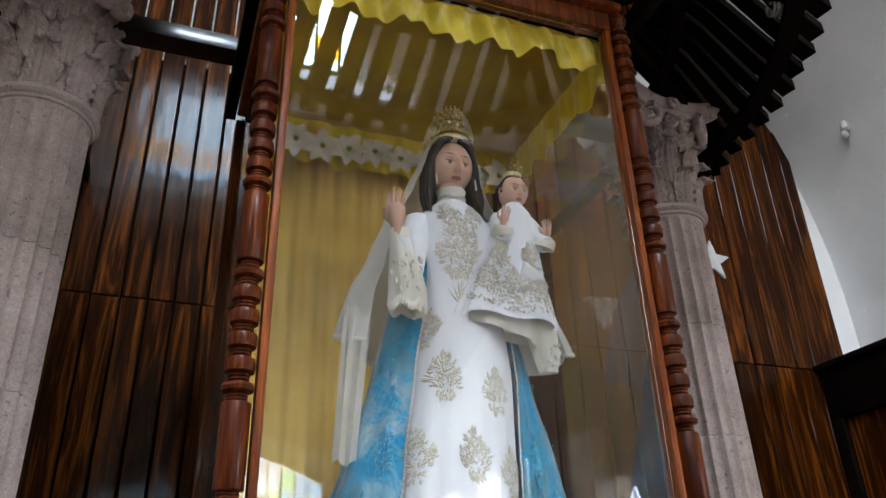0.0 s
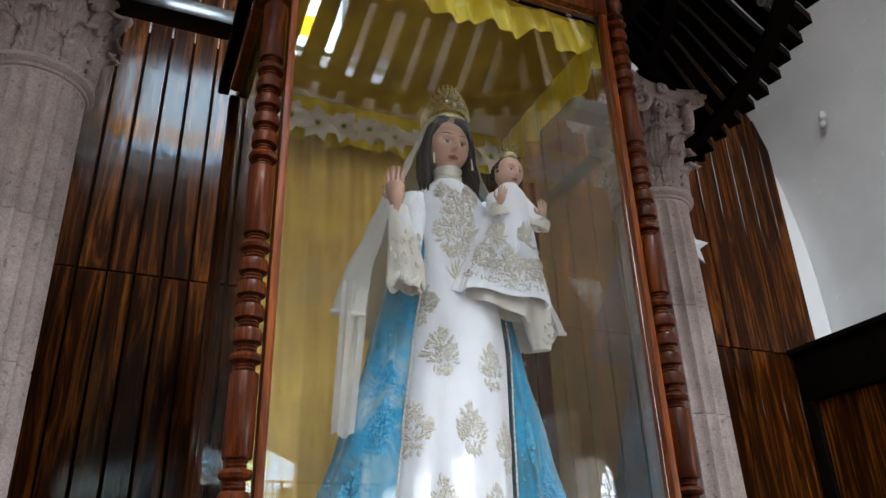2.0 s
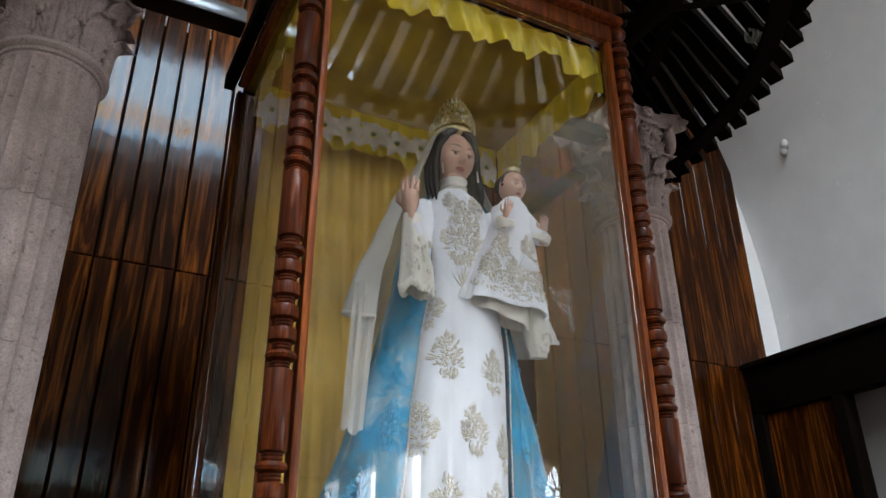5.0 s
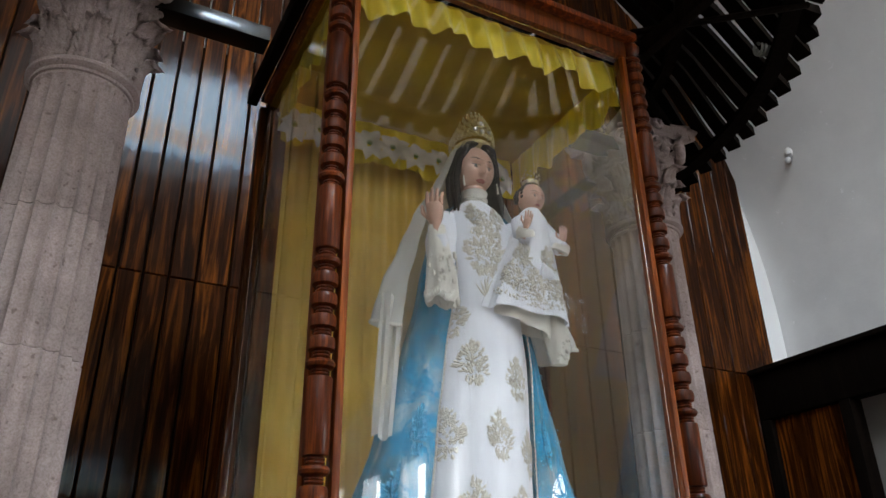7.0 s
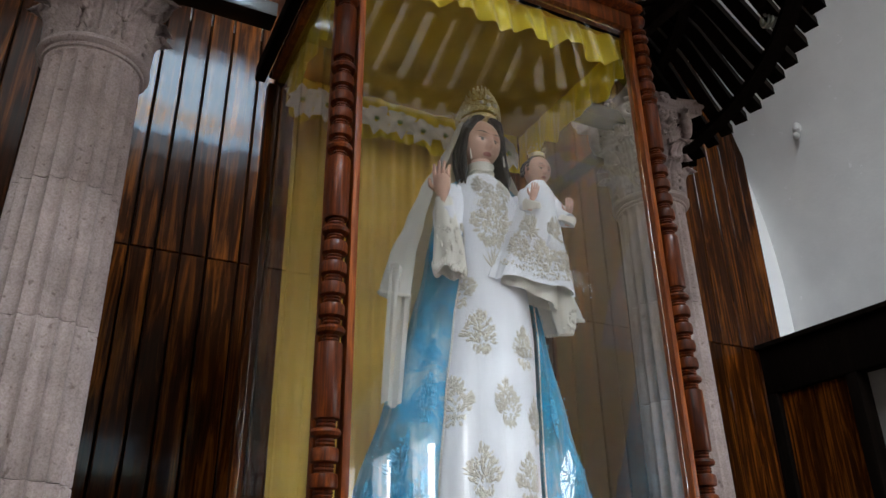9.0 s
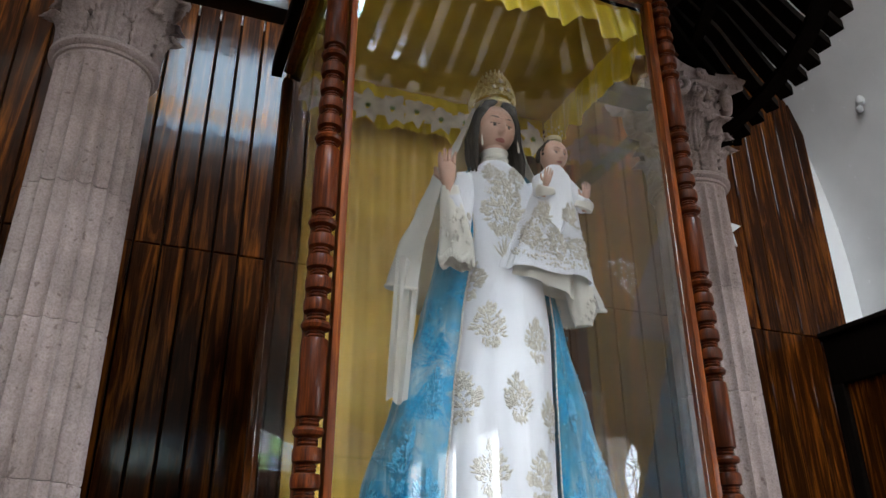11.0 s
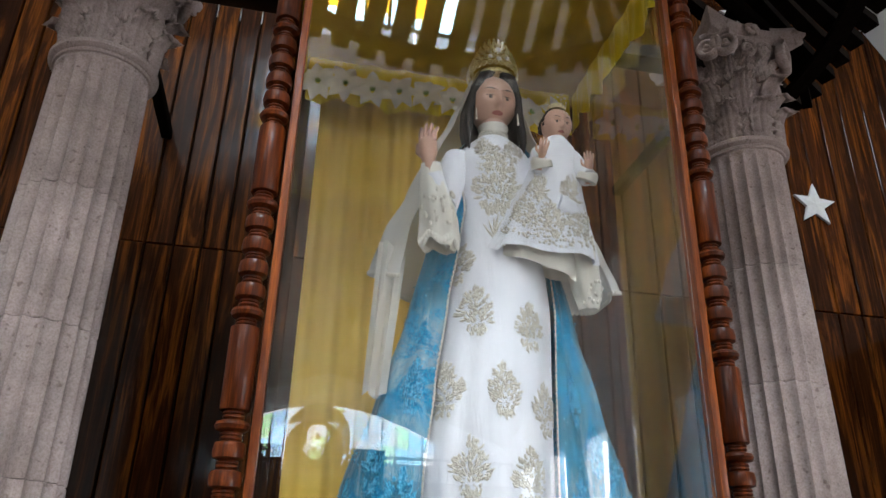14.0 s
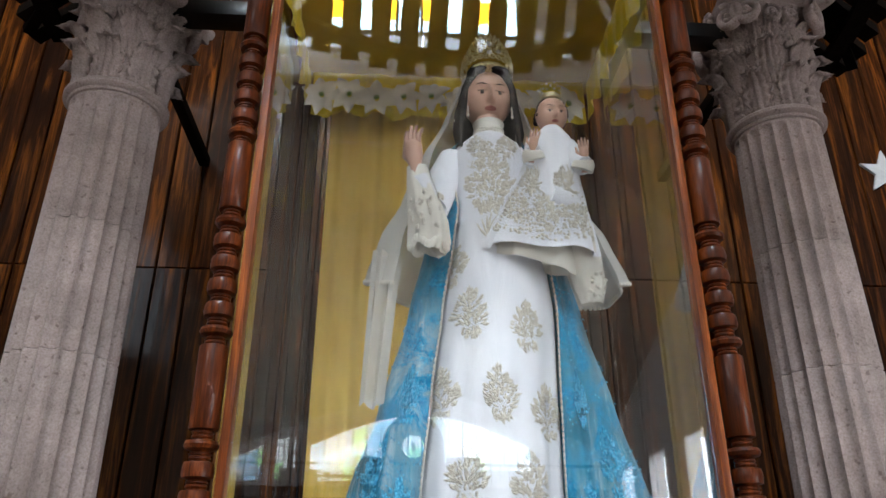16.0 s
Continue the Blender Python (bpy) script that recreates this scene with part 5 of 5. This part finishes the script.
sequin_dots(ch, child_at, 1.065, 2.48, 0.05, 0.06, 70, 0.0045, 2, 93)
for x0 in (0.955, 1.055):
    for k in range(6):
        blade(ch, child_at, x0 + 0.012 * (k - 2.5), 2.52, 0.55 - 0.24 * k, 0.11 - 0.006 * abs(k - 2), 0.0035, 2)
tagged(finish("child_statue", ch, SM), "small carved child statue in a white embroidered gown", "statue")

# ---- crowns ----


def crown(name, at, r, h, label, n=26, tiers=5):
    c = thing(name, label, "crown", at=at)
    b = bmesh.new()
    lathe([(r, 0.0), (r * 1.03, 0.004), (r * 1.03, 0.012), (r, 0.016)], 32, b)
    part("band", b, GOLD, c)
    b = bmesh.new()
    for k in range(n):
        a = 2 * math.pi * k / n
        front = 0.42 + 0.58 * max(0.0, -math.sin(a)) ** 0.9
        hh = h * front
        for q in range(tiers):
            z = 0.02 + hh * (0.08 + 0.19 * q)
            bulge = r * (1.05 + 0.16 * math.sin(math.pi * (0.2 + 0.16 * q)) - 0.16 * q * q / 16)
            a2 = a + (q % 2) * math.pi / n
            ctr = Vector((bulge * math.cos(a2), bulge * math.sin(a2), z))
            tan = Vector((-math.sin(a2), math.cos(a2), 0))
            rr = r * 0.118 * (1 - 0.08 * q)
            loop = [ctr + rr * (math.cos(t) * tan + Vector((0, 0, math.sin(t) * 1.25))) for t in [2 * math.pi * j / 9 for j in range(10)]]
            tube(b, loop, r * 0.028, 5)
            ball(b, ctr, r * 0.05, r * 0.05, r * 0.05, 6, 4)
        top = Vector((r * 0.92 * math.cos(a), r * 0.92 * math.sin(a), 0.02 + hh * 0.98))
        ball(b, top, r * 0.06, r * 0.06, r * 0.085, 6, 5)
    part("filigree", b, GOLD, c)
    return c


cr = crown("crown", (HEAD[0], HEAD[1] + 0.005, 3.035), 0.074, 0.135, "tall gold filigree crown with pale beads")
cr.rotation_euler = (radians(-8), 0, 0)
for dx, dz, rr in ((0, 0.085, 0.011), (-0.03, 0.05, 0.008), (0.03, 0.05, 0.008), (0, 0.045, 0.010)):
    b = bmesh.new()
    ball(b, (dx, -0.086, dz), rr, 0.006, rr, 10, 8)
    part("jewel", b, SEQUIN, cr)
cr2 = crown("small_crown", (1.035, 1.990, 2.890), 0.030, 0.058, "small open gold crown on the child statue", 9, 3)

# ---- cape ----
CAPE_T = [(1.05, 0.842, 2.15, 0.49, 0.25), (1.40, 0.842, 2.15, 0.45, 0.235), (1.68, 0.842, 2.145, 0.405, 0.22), (1.95, 0.848, 2.14, 0.33, 0.20), (2.20, 0.852, 2.14, 0.262, 0.175), (2.45, 0.852, 2.14, 0.205, 0.15), (2.70, 0.85, 2.14, 0.16, 0.115), (2.79, 0.848, 2.135, 0.10, 0.09)]
cape = thing("cape", "turquoise tulle cape with sequin trim over the statue", "cape")


def cape_point(u, z, off=0.0):
    cx, cy, hw, hd = lerp_table(CAPE_T, z)
    a = math.pi * (-0.26 + 1.52 * u)
    low = min(1, max(0.0, (2.7 - z) / 1.0))
    fold = 1 + low * (0.085 * math.sin(34 * u + 0.7 * z) + 0.03 * math.sin(61 * u + 1.3))
    x = cx + (hw * fold + off) * math.cos(a)
    y = cy + (hd * fold + off) * math.sin(a)
    if math.sin(a) < 0:
        # from the side round to the edge that lies on the gown
        w = min(1.0, -math.sin(a) / math.sin(0.26 * math.pi))
        sg = 1 if math.cos(a) > 0 else -1
        gx, gy, gw, gd = lerp_table(GOWN_T, z)
        sx = cx + sg * (hw * fold + off)
        ex, ey = gx + sg * (gw * 0.95 + 0.006), gy - gd * 0.36 - 0.012
        x = sx + (ex - sx) * w
        y = cy + (ey - cy) * w - off - 0.05 * low * math.sin(math.pi * w) + 0.016 * low * math.sin(46 * u + 2 * z) * math.sin(math.pi * min(1.0, w + 0.12))
    return Vector((x, y, z))


b = bmesh.new()
NU = 110
rows = []
for k in range(36):
    z = 1.052 + 1.738 * k / 35
    rows.append([cape_point(i / NU, z) for i in range(NU + 1)])
vs = loft(b, rows, False)
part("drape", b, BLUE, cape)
for u, name in ((0.0, "trim"), (1.0, "trim")):
    b = bmesh.new()
    for k in range(90):
        z = 1.06 + 1.60 * k / 89
        p = cape_point(u, z, 0.004)
        ball(b, (p.x, p.y - 0.004, p.z), 0.0035, 0.003, 0.010, 6, 4)
    part(name, b, SEQUIN, cape, "gold beaded trim")
r5 = random.Random(31)
b = bmesh.new()
for k in range(420):
    u = r5.choice((r5.uniform(0.01, 0.24), r5.uniform(0.76, 0.99)))
    z = r5.uniform(1.1, 2.3) if r5.random() < 0.4 else r5.uniform(1.3, 1.85)
    p = cape_point(u, z, 0.004)
    ball(b, p, 0.003, 0.0025, 0.003, 5, 3)
tagged(part("sequins", b, SEQUIN_BLUE, cape), kind="stuff")
for n, (u0, z0, size) in enumerate([(0.05, 1.62, 0.24), (0.13, 1.78, 0.20), (0.19, 1.60, 0.22), (0.07, 1.95, 0.17), (0.10, 1.42, 0.24), (0.95, 1.62, 0.24), (0.87, 1.76, 0.20), (0.81, 1.60, 0.22), (0.93, 1.96, 0.17), (0.90, 1.42, 0.24)]):
    b = bmesh.new()
    motif(b, lambda x, z, off: cape_point(min(0.995, max(0.005, u0 + x * 0.55)), z, off + 0.002), 0.0, z0, size, 0, 800 + n)
    part("embroidery", b, SEQUIN_BLUE, cape, "dense turquoise sequinned embroidery")

# ---- veil ----
VEIL_T = [(2.30, 0.875, 2.13, 0.385, 0.20), (2.45, 0.868, 2.14, 0.345, 0.19), (2.60, 0.858, 2.16, 0.275, 0.17), (2.75, 0.848, 2.15, 0.215, 0.15), (2.88, 0.846, 2.13, 0.145, 0.125), (2.98, 0.846, 2.11, 0.105, 0.105), (3.04, 0.846, 2.10, 0.080, 0.080), (3.075, 0.846, 2.10, 0.050, 0.050)]


def veil_point(u, z, squeeze=1.0):
    cx, cy, hw, hd = lerp_table(VEIL_T, z)
    a = math.pi * (-0.16 + 1.32 * u)
    low = min(1, max(0.0, (2.95 - z) / 0.6))
    fold = 1 + low * (0.05 * math.sin(29 * u + 1) + 0.025 * math.sin(53 * u))
    return Vector((cx + hw * fold * math.cos(a), cy + hd * fold * math.sin(a) * (0.55 if math.sin(a) < 0 else 1), z + 0.012 * low * math.sin(17 * u)))


b = bmesh.new()
loft(b, [[veil_point(i / 90, 2.30 + 0.775 * k / 22) for i in range(91)] for k in range(23)], False)
veil = tagged(finish("veil", b, TULLE), "sheer white tulle veil falling over the statue shoulders", "veil")
b = bmesh.new()
rows = []
for k in range(16):
    t = k / 15
    z = 2.40 - 0.47 * t
    rows.append([(0.488 - 0.02 * t + (0.085 - 0.02 * t) * i / 8 + 0.004 * math.sin(i * 1.8), 2.10 + 0.012 * math.sin(i * 1.6 + 2 * t), z + 0.01 * math.sin(i)) for i in range(9)])
loft(b, rows, False)
tagged(finish("veil_tail", b, TULLE), "narrow lace-edged tulle end hanging below the veil", "veil")
b = bmesh.new()
for i in range(120):
    p = veil_point(i / 119, 2.302)
    ball(b, p, 0.006, 0.005, 0.008, 5, 4)
part("hem", b, LACE, veil, "ivory lace hem")

# ---- wall stars and fittings ----


def star(at, r, tilt):
    b = bmesh.new()
    pts = [((r if k % 2 == 0 else r * 0.42) * math.sin(math.pi * k / 5), (r if k % 2 == 0 else r * 0.42) * math.cos(math.pi * k / 5)) for k in range(10)]
    front = [b.verts.new((x, -0.010, z)) for x, z in pts]
    back = [b.verts.new((x, 0.006, z)) for x, z in pts]
    mid = b.verts.new((0, -0.016, 0))
    for k in range(10):
        j = (k + 1) % 10
        b.faces.new((front[k], front[j], mid))
        b.faces.new((front[k], back[k], back[j], front[j]))
    b.faces.new(back)
    ob = finish("wall_star", b, STARWHITE, None, "", False)
    ob.matrix_basis = pose(*at, 0, tilt, 0)
    return tagged(ob, "white painted five-pointed star on the plank wall", "star", "wall stars")


star((3.385, WALL_Y - 0.012, 3.715), 0.150, 3)
star((3.085, WALL_Y - 0.012, 5.16), 0.155, -8)

plug = thing("wall_plug", "broken white plaster plug sticking out of the vault", "fixture", at=(4.375, 3.16, 4.66))
b = bmesh.new()
ball(b, (-0.02, 0, 0.02), 0.03, 0.035, 0.05, 10, 8)
for v in b.verts:
    v.co += Vector((1, 1, 1)) * 0.010 * noise.noise(v.co * 60)
part("lump", b, STARWHITE, plug)
b = bmesh.new()
ball(b, (-0.03, 0.01, -0.045), 0.026, 0.026, 0.03, 10, 8)
part("stub", b, STARWHITE, plug)

# ---- plank wall: single boards in three rows ----
planks = tagged(thing("plank_wall", "wall panelling of varnished tropical wood planks", "panelling"), kind="structure")
rp = random.Random(12)
EDGE = 4.365


def arch_top(x):
    d = VAULT_R ** 2 - (x - AXIS) ** 2
    return SPRING + math.sqrt(max(0.0, d)) - 0.012


x = LEFT + 0.02
while x < EDGE - 0.03:
    w = rp.uniform(0.118, 0.165) if x < 1.2 else rp.uniform(0.135, 0.185)
    x1 = min(EDGE, x + w)
    if EDGE - x1 < 0.06:
        x1 = EDGE
    for z0, z1 in ((0.02, 0.62), (0.622, 2.998), (3.003, 5.25), (5.254, 7.2)):
        zt0, zt1 = min(z1, arch_top(x)), min(z1, arch_top(x1))
        if min(zt0, zt1) < z0 + 0.05:
            continue
        b = bmesh.new()
        d = rp.uniform(0, 0.005)
        e = 0.004
        fr = [(x + e, WALL_Y - d + e, z0), (x1 - e, WALL_Y - d + e, z0), (x1 - e, WALL_Y - d + e, zt1), (x + e, WALL_Y - d + e, zt0)]
        fi = [(x + 2 * e, WALL_Y - d, z0 + e), (x1 - 2 * e, WALL_Y - d, z0 + e), (x1 - 2 * e, WALL_Y - d, zt1 - e), (x + 2 * e, WALL_Y - d, zt0 - e)]
        bk = [(p[0], WALL_Y + 0.035, p[2]) for p in fr]
        loft(b, [bk, fr, fi], True, 0, True)
        part("plank", b, PLANK, planks, "", False)
    x = x1 + 0.003
structure("batten_backing", box(LEFT + 0.01, EDGE - 0.01, WALL_Y + 0.037, 3.7495, 0.0, 4.5), DARK, "dark backing boards seen in the plank joints")
